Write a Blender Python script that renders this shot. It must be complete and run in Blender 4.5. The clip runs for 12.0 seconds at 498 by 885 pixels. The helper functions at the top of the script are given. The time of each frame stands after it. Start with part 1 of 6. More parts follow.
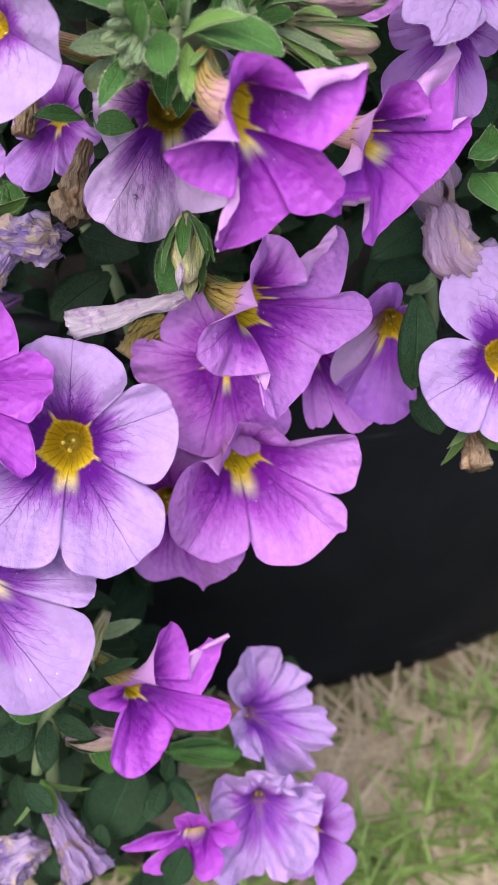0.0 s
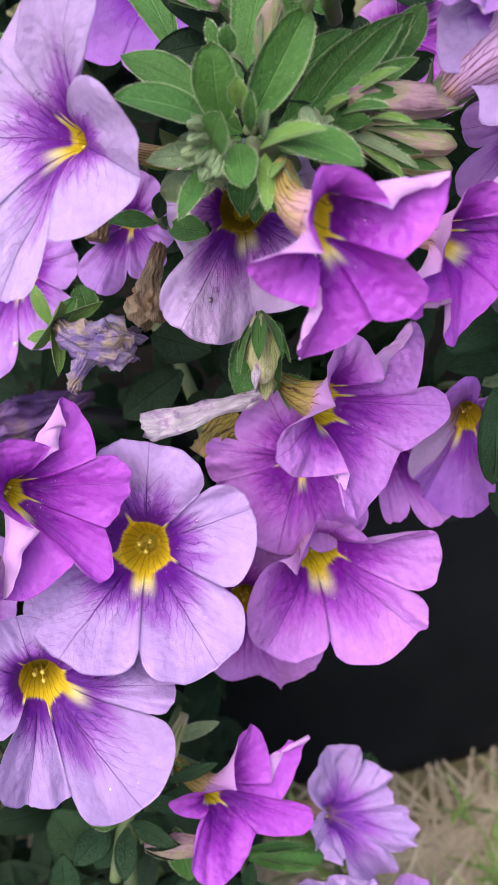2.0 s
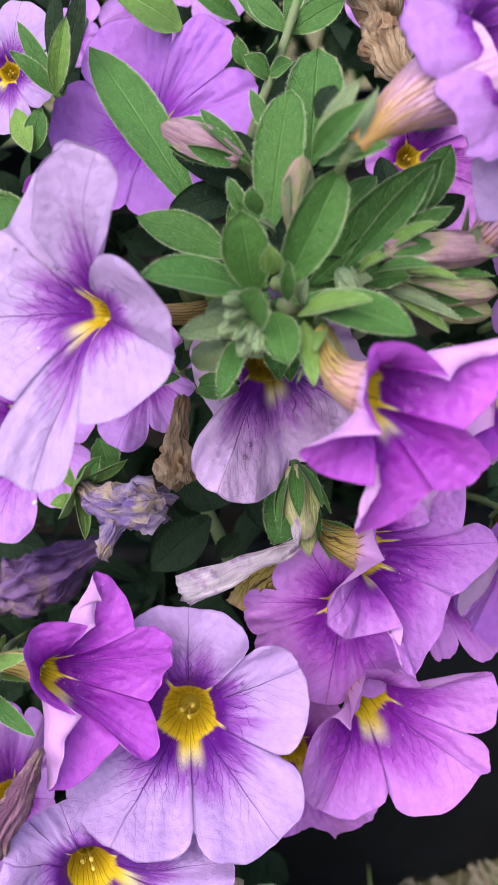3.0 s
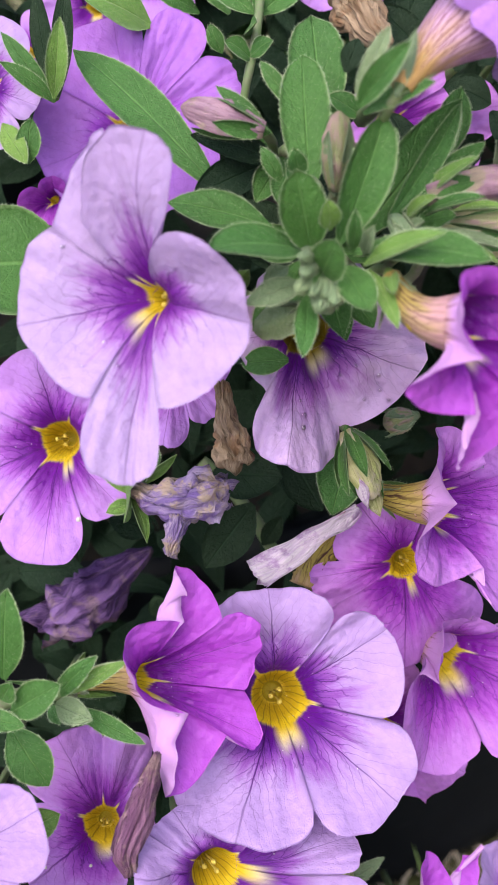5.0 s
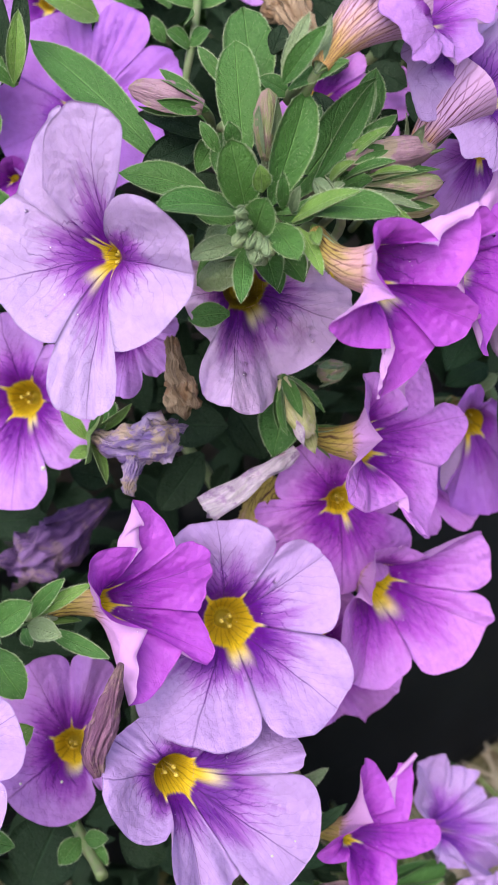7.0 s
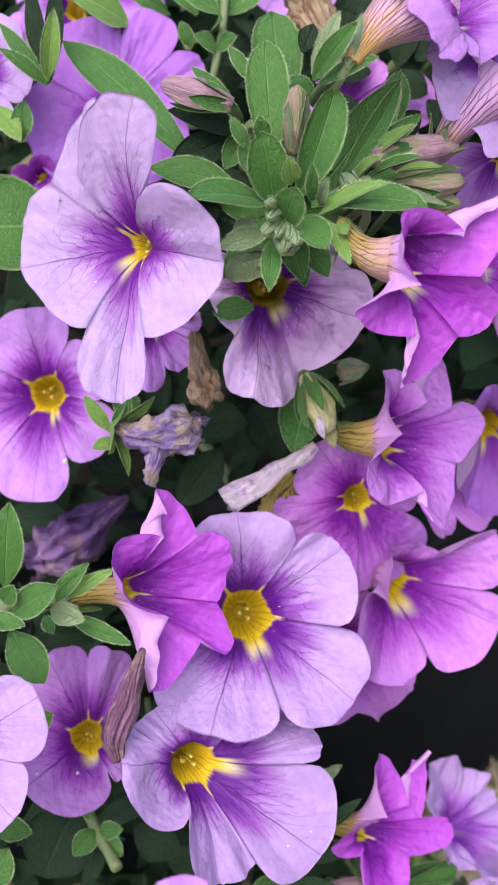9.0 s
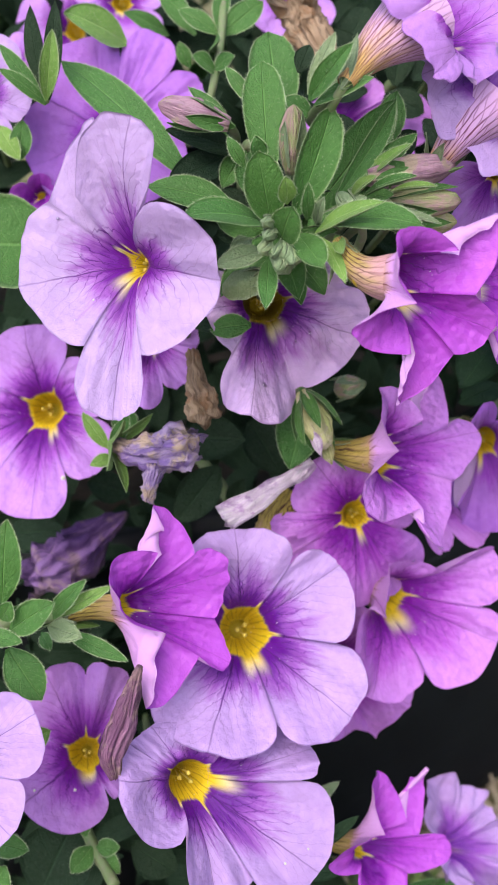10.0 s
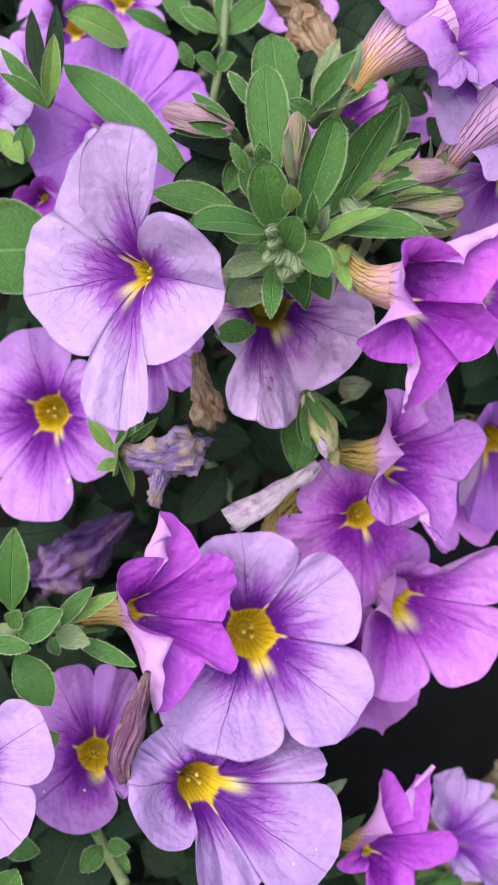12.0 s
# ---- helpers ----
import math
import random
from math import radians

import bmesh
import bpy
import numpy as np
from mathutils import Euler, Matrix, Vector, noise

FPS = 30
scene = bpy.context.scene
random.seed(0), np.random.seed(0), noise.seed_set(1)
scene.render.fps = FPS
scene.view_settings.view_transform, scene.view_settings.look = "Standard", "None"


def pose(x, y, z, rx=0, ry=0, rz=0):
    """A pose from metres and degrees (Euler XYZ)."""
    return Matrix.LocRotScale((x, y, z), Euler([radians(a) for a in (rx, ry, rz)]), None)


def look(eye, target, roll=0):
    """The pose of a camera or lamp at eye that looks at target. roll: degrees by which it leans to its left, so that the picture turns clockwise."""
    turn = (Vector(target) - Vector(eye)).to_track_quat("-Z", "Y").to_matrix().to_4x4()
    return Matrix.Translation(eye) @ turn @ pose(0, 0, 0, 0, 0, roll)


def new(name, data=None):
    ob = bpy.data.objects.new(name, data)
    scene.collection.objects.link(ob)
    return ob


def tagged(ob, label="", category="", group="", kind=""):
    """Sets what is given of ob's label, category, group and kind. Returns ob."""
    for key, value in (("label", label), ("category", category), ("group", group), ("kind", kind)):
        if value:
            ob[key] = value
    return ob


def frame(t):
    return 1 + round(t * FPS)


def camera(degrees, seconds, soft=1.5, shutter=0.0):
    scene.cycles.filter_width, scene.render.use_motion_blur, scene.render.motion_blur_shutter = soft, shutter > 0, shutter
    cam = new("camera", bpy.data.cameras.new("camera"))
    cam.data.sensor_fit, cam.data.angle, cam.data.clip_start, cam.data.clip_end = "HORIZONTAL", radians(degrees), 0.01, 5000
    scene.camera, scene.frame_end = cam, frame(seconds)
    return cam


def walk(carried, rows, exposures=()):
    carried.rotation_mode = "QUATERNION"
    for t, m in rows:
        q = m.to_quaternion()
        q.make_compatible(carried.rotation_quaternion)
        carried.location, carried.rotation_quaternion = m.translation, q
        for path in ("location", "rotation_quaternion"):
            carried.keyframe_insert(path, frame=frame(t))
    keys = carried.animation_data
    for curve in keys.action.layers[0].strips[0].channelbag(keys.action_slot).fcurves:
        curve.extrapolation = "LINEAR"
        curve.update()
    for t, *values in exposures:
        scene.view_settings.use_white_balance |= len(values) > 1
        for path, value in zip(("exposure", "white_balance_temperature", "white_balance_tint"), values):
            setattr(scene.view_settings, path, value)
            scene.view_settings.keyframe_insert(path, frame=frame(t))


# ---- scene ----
cam = camera(24.57, 12.0)
EXPOSURE = 1.0
PATH = [
    (0.0, 0.0, 0.0, 0.25, 54.149, 1.037, 0.484),
    (0.5, -0.00106, -0.00274, 0.25102, 54.967, 1.27, 1.458),
    (1.0, -0.00277, -0.0016, 0.24945, 55.694, 1.443, 1.671),
    (1.5, -0.00097, 0.00046, 0.2505, 56.447, 2.307, 2.081),
    (2.0, -0.00423, 0.00497, 0.25377, 57.281, 3.394, 1.881),
    (2.5, -0.00938, 0.01502, 0.2618, 58.499, 4.66, 0.62),
    (2.7, -0.01091, 0.01781, 0.26409, 58.926, 5.341, -0.196),
    (4.3, -0.0253, 0.02352, 0.26344, 59.064, 10.0, -7.459),
    (4.5, -0.02965, 0.02259, 0.26261, 59.091, 10.678, -8.653),
    (5.0, -0.0381, 0.0192, 0.26027, 59.466, 11.611, -11.633),
    (5.5, -0.03998, 0.01213, 0.25911, 59.451, 12.328, -13.101),
    (6.0, -0.04194, 0.00782, 0.26054, 59.514, 12.317, -13.717),
    (6.5, -0.04175, 0.00241, 0.26131, 59.5, 11.846, -14.048),
    (7.0, -0.04123, -0.00127, 0.26172, 59.163, 11.563, -14.365),
    (7.2, -0.04205, -0.00312, 0.26087, 59.341, 11.46, -14.138),
    (8.8, -0.04658, -0.00614, 0.25845, 60.873, 10.922, -14.405),
    (9.0, -0.04704, -0.00572, 0.25818, 60.979, 10.763, -14.041),
    (9.5, -0.04627, -0.00911, 0.25783, 61.644, 10.996, -13.904),
    (10.0, -0.04649, -0.00633, 0.25864, 61.742, 10.791, -14.004),
    (10.5, -0.04442, -0.00644, 0.25954, 61.64, 10.828, -13.79),
    (11.0, -0.04259, -0.00753, 0.25894, 61.797, 11.067, -13.519),
    (11.5, -0.04277, -0.00571, 0.2607, 61.242, 11.103, -13.451),
    (12.0, -0.04557, -0.00459, 0.26284, 60.481, 11.242, -14.058),
]
walk(cam, [(t, pose(*p)) for t, *p in PATH], exposures=[(0.0, EXPOSURE), (12.0, EXPOSURE)])
# close-focus lens: a shallow depth of sharpness around the flower heads
cam.data.dof.use_dof = True
cam.data.dof.focus_distance = 0.163
cam.data.dof.aperture_fstop = 46.0

# ---- daylight under a bright overcast sky ----
world = bpy.data.worlds.new("overcast")
scene.world = world
world.use_nodes = True
wn = world.node_tree
sky = wn.nodes.new("ShaderNodeTexSky")
sky.sky_type, sky.sun_disc = "NISHITA", False
sky.sun_elevation, sky.sun_rotation = radians(58), radians(205)
sky.air_density, sky.dust_density, sky.ozone_density = 1.0, 5.0, 1.0
wn.links.new(sky.outputs[0], wn.nodes["Background"].inputs[0])
wn.nodes["Background"].inputs[1].default_value = 0.15
sun_data = bpy.data.lights.new("sun", "SUN")
sun_data.energy, sun_data.angle, sun_data.color = 1.0, radians(75), (1.0, 0.98, 0.96)
sun = new("sun", sun_data)
sun.matrix_world = look((-0.55, -1.15, 1.75), (0, 0.2, 0.1))


# ---- materials ----
class Mat:
    """A small wrapper that adds nodes and joins them."""

    def __init__(self, name):
        self.m = bpy.data.materials.new(name)
        self.m.use_nodes = True
        self.t = self.m.node_tree
        self.t.nodes.clear()

    def n(self, kind, ins=(), operation=None, interpolation_type=None, uv_map=None, feature=None):
        node = self.t.nodes.new("ShaderNode" + kind)
        if operation:
            node.operation = operation
        if interpolation_type:
            node.interpolation_type = interpolation_type
        if uv_map:
            node.uv_map = uv_map
        if feature:
            node.feature = feature
        for key, value in (ins.items() if isinstance(ins, dict) else enumerate(ins)):
            if value is None:
                continue
            if isinstance(value, bpy.types.NodeSocket):
                self.t.links.new(value, node.inputs[key])
            else:
                node.inputs[key].default_value = value
        return node.outputs[0] if len(node.outputs) else None

    def math(self, op, a, b=None, c=None):
        return self.n("Math", [a, b, c], operation=op)

    def step(self, value, lo, hi, a=0.0, b=1.0):
        return self.n("MapRange", {0: value, 1: lo, 2: hi, 3: a, 4: b}, interpolation_type="SMOOTHSTEP")

    def mix(self, f, a, b):
        node = self.t.nodes.new("ShaderNodeMix")
        node.data_type = "RGBA"
        for k, v in ((0, f), (6, a), (7, b)):
            if isinstance(v, bpy.types.NodeSocket):
                self.t.links.new(v, node.inputs[k])
            else:
                node.inputs[k].default_value = v if k == 0 else (*v, 1)
        return node.outputs[2]

    def noise(self, vector, scale, detail=3.0, rough=0.5):
        return self.n("TexNoise", {"Vector": vector, "Scale": scale, "Detail": detail, "Roughness": rough})

    def uv(self, name="UVMap"):
        xyz = self.t.nodes.new("ShaderNodeSeparateXYZ")
        self.t.links.new(self.n("UVMap", uv_map=name), xyz.inputs[0])
        return xyz.outputs[0], xyz.outputs[1]

    def local(self):
        return self.t.nodes.new("ShaderNodeTexCoord").outputs["Object"]

    def luck(self):
        return self.t.nodes.new("ShaderNodeObjectInfo").outputs["Random"]

    def done(self, color, rough=0.5, bump=None, depth=0.0003, strength=0.5, thin=0.0, spec=0.4, sheen=0.0):
        normal = None
        if bump is not None:
            normal = self.n("Bump", {"Strength": strength, "Distance": depth, "Height": bump})
        ins = {"Base Color": color if isinstance(color, bpy.types.NodeSocket) else (*color, 1),
               "Roughness": rough, "Specular IOR Level": spec, "Normal": normal}
        if sheen:
            ins |= {"Sheen Weight": sheen, "Sheen Roughness": 0.45, "Sheen Tint": (0.85, 0.95, 0.78, 1)}
        out = self.n("BsdfPrincipled", ins)
        if thin:
            glow = self.n("BsdfTranslucent", {"Color": ins["Base Color"], "Normal": normal})
            out = self.n("MixShader", [thin, out, glow])
        self.n("OutputMaterial", [out])
        return self.m


def petal_material(name, light, deep, lo, hi, vein=0.5, stain=0.0, rich=1.0, pucker=0.2, star=1.0):
    """Lobe face: v runs from the throat ring (0) to the rim (1) and is negative down the funnel."""
    k = Mat(name)
    u, v = k.uv()
    mark, lower = k.uv("mark")
    seed = k.math("MULTIPLY", k.luck(), 37.0)
    side = k.math("MULTIPLY_ADD", u, 2.0, -1.0)
    s = k.math("ABSOLUTE", side)
    wide = k.math("MULTIPLY_ADD", k.math("MAXIMUM", v, 0.0), 0.8, 0.25)
    x = k.math("MULTIPLY", side, wide)

    def blade_noise(a, b, detail=3.0, rough=0.5):
        return k.noise(k.n("CombineXYZ", [k.math("MULTIPLY", x, a), k.math("MULTIPLY", v, b), seed]), 1.0, detail, rough)

    streak = k.noise(k.n("CombineXYZ", [k.math("MULTIPLY", u, 15.0), k.math("MULTIPLY", v, 1.6), seed]), 1.0, 4.0, 0.7)
    soft = blade_noise(1.6, 2.0, 2.0)
    wob = blade_noise(3.6, 4.5, 3.0, 0.6)
    # veins: a midrib to the rim, a fan out of the throat, side branches and a faint net between them
    axis = k.math("ABSOLUTE", k.math("ADD", x, k.math("MULTIPLY_ADD", wob, 0.05, -0.025)))
    mid = k.math("MULTIPLY", k.step(axis, 0.003, 0.014, 1.0, 0.0), k.step(v, 0.45, 1.05, 1.0, 0.32))
    q = k.math("DIVIDE", s, k.math("MULTIPLY_ADD", v, 0.85, 0.3))
    fan = k.math("PINGPONG", k.math("ADD", k.math("MULTIPLY", q, 2.7), k.math("MULTIPLY", wob, 1.6)), 0.5)
    fan = k.math("MULTIPLY", k.step(fan, 0.0, 0.075, 1.0, 0.0), k.step(v, 0.32, 0.78, 1.0, 0.0))
    fork = k.math("ADD", k.math("MULTIPLY", v, 8.5), k.math("MULTIPLY_ADD", k.math("ABSOLUTE", x), -8.0, k.math("MULTIPLY", wob, 1.9)))
    fork = k.math("MULTIPLY", k.step(k.math("PINGPONG", fork, 0.5), 0.0, 0.07, 1.0, 0.0), k.step(v, 0.3, 1.0, 0.85, 0.14))
    fork = k.math("MULTIPLY", fork, k.step(s, 0.15, 0.75, 1.0, 0.1))
    bent = k.n("CombineXYZ", [k.math("MULTIPLY_ADD", x, 5.5, k.math("MULTIPLY", wob, 1.3)), k.math("MULTIPLY_ADD", v, 4.5, k.math("MULTIPLY", soft, 0.8)), seed])
    net = k.step(k.n("TexVoronoi", {"Vector": bent, "Scale": 1.0}, feature="DISTANCE_TO_EDGE"), 0.0, 0.035, 1.0, 0.0)
    lines = k.math("MAXIMUM", k.math("MAXIMUM", fan, fork), mid)
    # dark heart that feathers out along the veins
    reach = k.math("ADD", v, k.math("MULTIPLY", k.math("SUBTRACT", streak, 0.5), 0.42))
    reach = k.math("ADD", reach, k.math("MULTIPLY", k.math("SUBTRACT", soft, 0.5), 0.35))
    reach = k.math("SUBTRACT", reach, k.math("MULTIPLY", lines, 0.10))
    reach = k.math("ADD", reach, k.math("MULTIPLY_ADD", lower, -0.06, 0.03))
    fleck = k.noise(k.local(), 420.0, 4.0, 0.65)
    blade = k.mix(k.step(fleck, 0.3, 0.75), [c * 0.95 for c in light], [min(1, c * 1.05 + 0.012) for c in light])
    half = [0.55 * a + 0.45 * b for a, b in zip(light, deep)]
    half = (half[0] * 1.02, half[1] * 0.58, half[2] * 1.02)
    col = k.mix(k.step(reach, lo + 0.18 * (hi - lo), hi, 1.0, 0.0), blade, half)
    col = k.mix(k.step(reach, lo - 0.14, lo + 0.5 * (hi - lo), 1.0, 0.0), col, deep)
    col = k.mix(k.math("MULTIPLY", net, 0.05 * vein), col, deep)
    col = k.mix(k.math("MULTIPLY", lines, vein), col, [c * 0.5 + 0.006 for c in deep])
    # yellow funnel with thin rays along the seams and one broad ray below
    wig = k.math("MULTIPLY_ADD", streak, 0.16, -0.08)
    vv = k.math("ADD", v, wig)
    edge = k.math("MULTIPLY_ADD", k.math("POWER", s, 3.0), 0.12, k.math("MULTIPLY_ADD", lower, 0.05, 0.05))
    heart = k.step(k.math("SUBTRACT", vv, edge), -0.035, 0.035, 1.0, 0.0)
    taper = k.math("SUBTRACT", s, k.math("MULTIPLY", v, 0.36))
    seam = k.math("MULTIPLY", k.step(taper, 0.80, 0.87), k.step(v, 0.26, 0.40, 1.0, 0.0))
    low = k.math("SUBTRACT", mark, k.math("MULTIPLY", v, 0.30))
    low = k.math("MULTIPLY", k.step(low, 0.58, 0.80), k.step(vv, 0.22, 0.50, 1.0, 0.0))
    yellow = k.math("MAXIMUM", k.math("MAXIMUM", seam, low), heart)
    gold = k.mix(k.step(v, 0.10, 0.42), [c * rich for c in (0.80, 0.58, 0.02)], (0.84, 0.76, 0.50))
    gold = k.mix(k.step(v, -0.30, 0.06), [c * rich for c in (0.64, 0.44, 0.02)], gold)
    ray = k.math("PINGPONG", k.math("ADD", k.math("MULTIPLY", u, 4.0), k.math("MULTIPLY", wob, 0.8)), 0.5)
    gold = k.mix(k.math("MULTIPLY", k.step(ray, 0.02, 0.12, 0.6, 0.0), k.step(v, 0.0, 0.2, 1.0, 0.0)), gold, (0.20, 0.11, 0.012))
    col = k.mix(k.math("MULTIPLY", yellow, star), col, gold)
    # grains of pollen round the throat
    dots = k.n("TexVoronoi", {"Vector": k.local(), "Scale": 1100.0})
    dust = k.math("MULTIPLY", k.step(dots, 0.05, 0.12, 1.0, 0.0), k.math("MULTIPLY", k.step(v, 0.25, 0.75, 0.8, 0.0), k.step(k.noise(k.local(), 190.0, 2.0), 0.5, 0.6)))
    col = k.mix(dust, col, (0.80, 0.74, 0.80))
    if stain:
        blot = k.noise(k.local(), 160.0, 3.0)
        col = k.mix(k.step(blot, 0.55, 0.75, 0.0, stain), col, (0.42, 0.33, 0.36))
    # skin puckered in small ridges between the sunken veins
    ridge = k.math("ABSOLUTE", k.math("SUBTRACT", k.noise(k.local(), 380.0, 2.0, 0.55), 0.5))
    cells = k.n("TexVoronoi", {"Vector": k.local(), "Scale": 820.0, "Smoothness": 0.8}, feature="SMOOTH_F1")
    grain = k.noise(k.local(), 3200.0, 2.0)
    h = k.math("SUBTRACT", k.math("MULTIPLY", fleck, 0.35), k.math("MULTIPLY", k.math("MAXIMUM", lines, k.math("MULTIPLY", net, 0.15)), 0.30))
    h = k.math("SUBTRACT", h, k.math("MULTIPLY", ridge, 1.1 * pucker))
    h = k.math("SUBTRACT", h, k.math("MULTIPLY", cells, 2.3 * pucker))
    h = k.math("ADD", h, k.math("MULTIPLY", grain, 0.10))
    return k.done(col, 0.46, h, 0.0013, 0.45, thin=0.32, spec=0.35)


def back_material(name, light, vein, amount=0.5):
    k = Mat(name)
    u, v = k.uv()
    s = k.math("ABSOLUTE", k.math("MULTIPLY_ADD", u, 2.0, -1.0))
    wob = k.noise(k.n("CombineXYZ", [k.math("MULTIPLY", u, 4.0), k.math("MULTIPLY", v, 4.0), k.math("MULTIPLY", k.luck(), 31.0)]), 1.0, 3.0)
    fan = k.math("PINGPONG", k.math("ADD", k.math("MULTIPLY", s, 3.5), wob), 0.5)
    lines = k.math("MULTIPLY", k.step(fan, 0.0, 0.06, 1.0, 0.0), k.step(v, 0.1, 0.9, amount, 0.05))
    fleck = k.noise(k.local(), 500.0, 4.0, 0.6)
    col = k.mix(k.step(fleck, 0.3, 0.8, 0.0, 0.3), light, [c * 0.8 for c in light])
    col = k.mix(k.step(v, 0.0, 0.32, 0.85, 0.0), col, (0.42, 0.27, 0.13))
    col = k.mix(lines, col, vein)
    # brown veins of the tube run on into the lobe
    run = k.math("PINGPONG", k.math("ADD", k.math("MULTIPLY", u, 6.0), k.math("MULTIPLY", wob, 0.9)), 0.5)
    run = k.math("MULTIPLY", k.step(run, 0.02, 0.12, 1.0, 0.0), k.step(v, 0.05, 0.50, 0.95, 0.0))
    col = k.mix(run, col, (0.16, 0.05, 0.05))
    return k.done(col, 0.6, k.math("SUBTRACT", fleck, k.math("MULTIPLY", lines, 0.5)), 0.0005, 0.5, thin=0.22, spec=0.25)


def tube_material(name, pale, tip, vein, a=0.55, b=1.15, strength=0.7, fine=15.0):
    """Trumpet wall: yellow-buff at the calyx, mauve towards the mouth, a net of brown veins along it."""
    k = Mat(name)
    u, v = k.uv()
    luck = k.luck()
    wob = k.noise(k.n("CombineXYZ", [k.math("MULTIPLY", u, 9.0), k.math("MULTIPLY", v, 3.0), luck]), 1.0, 3.0)
    fork = k.noise(k.n("CombineXYZ", [k.math("MULTIPLY", u, 16.0), k.math("MULTIPLY", v, 2.2), luck]), 1.0, 3.0)
    line = k.math("PINGPONG", k.math("ADD", k.math("MULTIPLY", u, fine), k.math("MULTIPLY", fork, 1.4)), 0.5)
    net = k.math("PINGPONG", k.math("ADD", k.math("MULTIPLY", u, 22.0), k.math("MULTIPLY_ADD", v, 5.0, k.math("MULTIPLY", wob, 2.0))), 0.5)
    line = k.math("MAXIMUM", k.step(line, 0.03, 0.15, 1.0, 0.0), k.step(net, 0.02, 0.12, 0.6, 0.0))
    line = k.math("MULTIPLY", line, k.step(v, 0.55, 1.05, strength, 0.25 * strength))
    col = k.mix(k.step(k.math("ADD", v, k.math("MULTIPLY_ADD", fork, 0.9, -0.4)), a, b), pale, tip)
    col = k.mix(line, col, vein)
    return k.done(col, 0.6, k.math("SUBTRACT", wob, line), 0.0005, 0.5, thin=0.15)


def throat_material():
    k = Mat("throat_yellow")
    u, v = k.uv()
    wob = k.noise(k.n("CombineXYZ", [k.math("MULTIPLY", u, 12.0), k.math("MULTIPLY", v, 2.0), k.luck()]), 1.0, 3.0)
    line = k.math("PINGPONG", k.math("ADD", k.math("MULTIPLY", u, 10.0), k.math("MULTIPLY", wob, 0.3)), 0.5)
    line = k.step(line, 0.02, 0.12, 0.3, 0.0)
    col = k.mix(k.step(v, 0.0, 0.85), (0.44, 0.33, 0.02), (0.58, 0.43, 0.03))
    col = k.mix(line, col, (0.34, 0.18, 0.02))
    return k.done(col, 0.5, wob, 0.0004, 0.4, thin=0.3)


def leaf_material(name, base, rib, edge, speck=0.6, gloss=0.35, sheen=0.10):
    """Leaf blade: sunken midrib and side ribs, paler downy margin, mealy dots and fine grain."""
    k = Mat(name)
    u, v = k.uv()
    s = k.math("ABSOLUTE", k.math("MULTIPLY_ADD", u, 2.0, -1.0))
    luck = k.luck()
    n = k.noise(k.local(), 260.0, 4.0, 0.6)
    fine = k.noise(k.local(), 1500.0, 4.0, 0.7)
    col = k.mix(k.step(n, 0.3, 0.75, 0.0, 0.55), base, [c * 0.62 for c in base])
    col = k.mix(k.step(fine, 0.42, 0.66, 0.0, 0.35), col, [base[0] * 1.7 + 0.01, base[1] * 1.35 + 0.01, base[2] * 1.6 + 0.01])
    col = k.mix(k.math("MULTIPLY", luck, 0.35), col, [base[0] * 1.5, base[1] * 1.15, base[2] * 0.9])
    col = k.mix(k.step(s, 0.015, 0.05, 0.7, 0.0), col, rib)
    side = k.math("PINGPONG", k.math("ADD", k.math("MULTIPLY", v, 4.0), k.math("MULTIPLY_ADD", s, -1.3, k.math("MULTIPLY", n, 0.5))), 0.5)
    ribs = k.step(side, 0.0, 0.05, 0.22, 0.0)
    col = k.mix(ribs, col, rib)
    col = k.mix(k.step(k.math("ADD", s, k.math("MULTIPLY_ADD", fine, 0.2, -0.1)), 0.90, 1.02, 0.0, 0.8), col, edge)
    # scattered dust and glands
    dots = k.n("TexVoronoi", {"Vector": k.local(), "Scale": 3200.0})
    col = k.mix(k.step(dots, 0.08, 0.18, speck, 0.0), col, (0.45, 0.5, 0.36))
    down = k.noise(k.local(), 2600.0, 2.0)
    h = k.math("ADD", k.math("MULTIPLY", down, 0.5), k.math("SUBTRACT", n, k.math("MULTIPLY", k.math("ADD", ribs, k.step(s, 0.0, 0.08, 0.6, 0.0)), 0.9)))
    return k.done(col, 0.6, k.math("ADD", h, k.math("MULTIPLY", fine, 0.5)), 0.0006, 0.7, thin=0.12, spec=gloss, sheen=sheen)


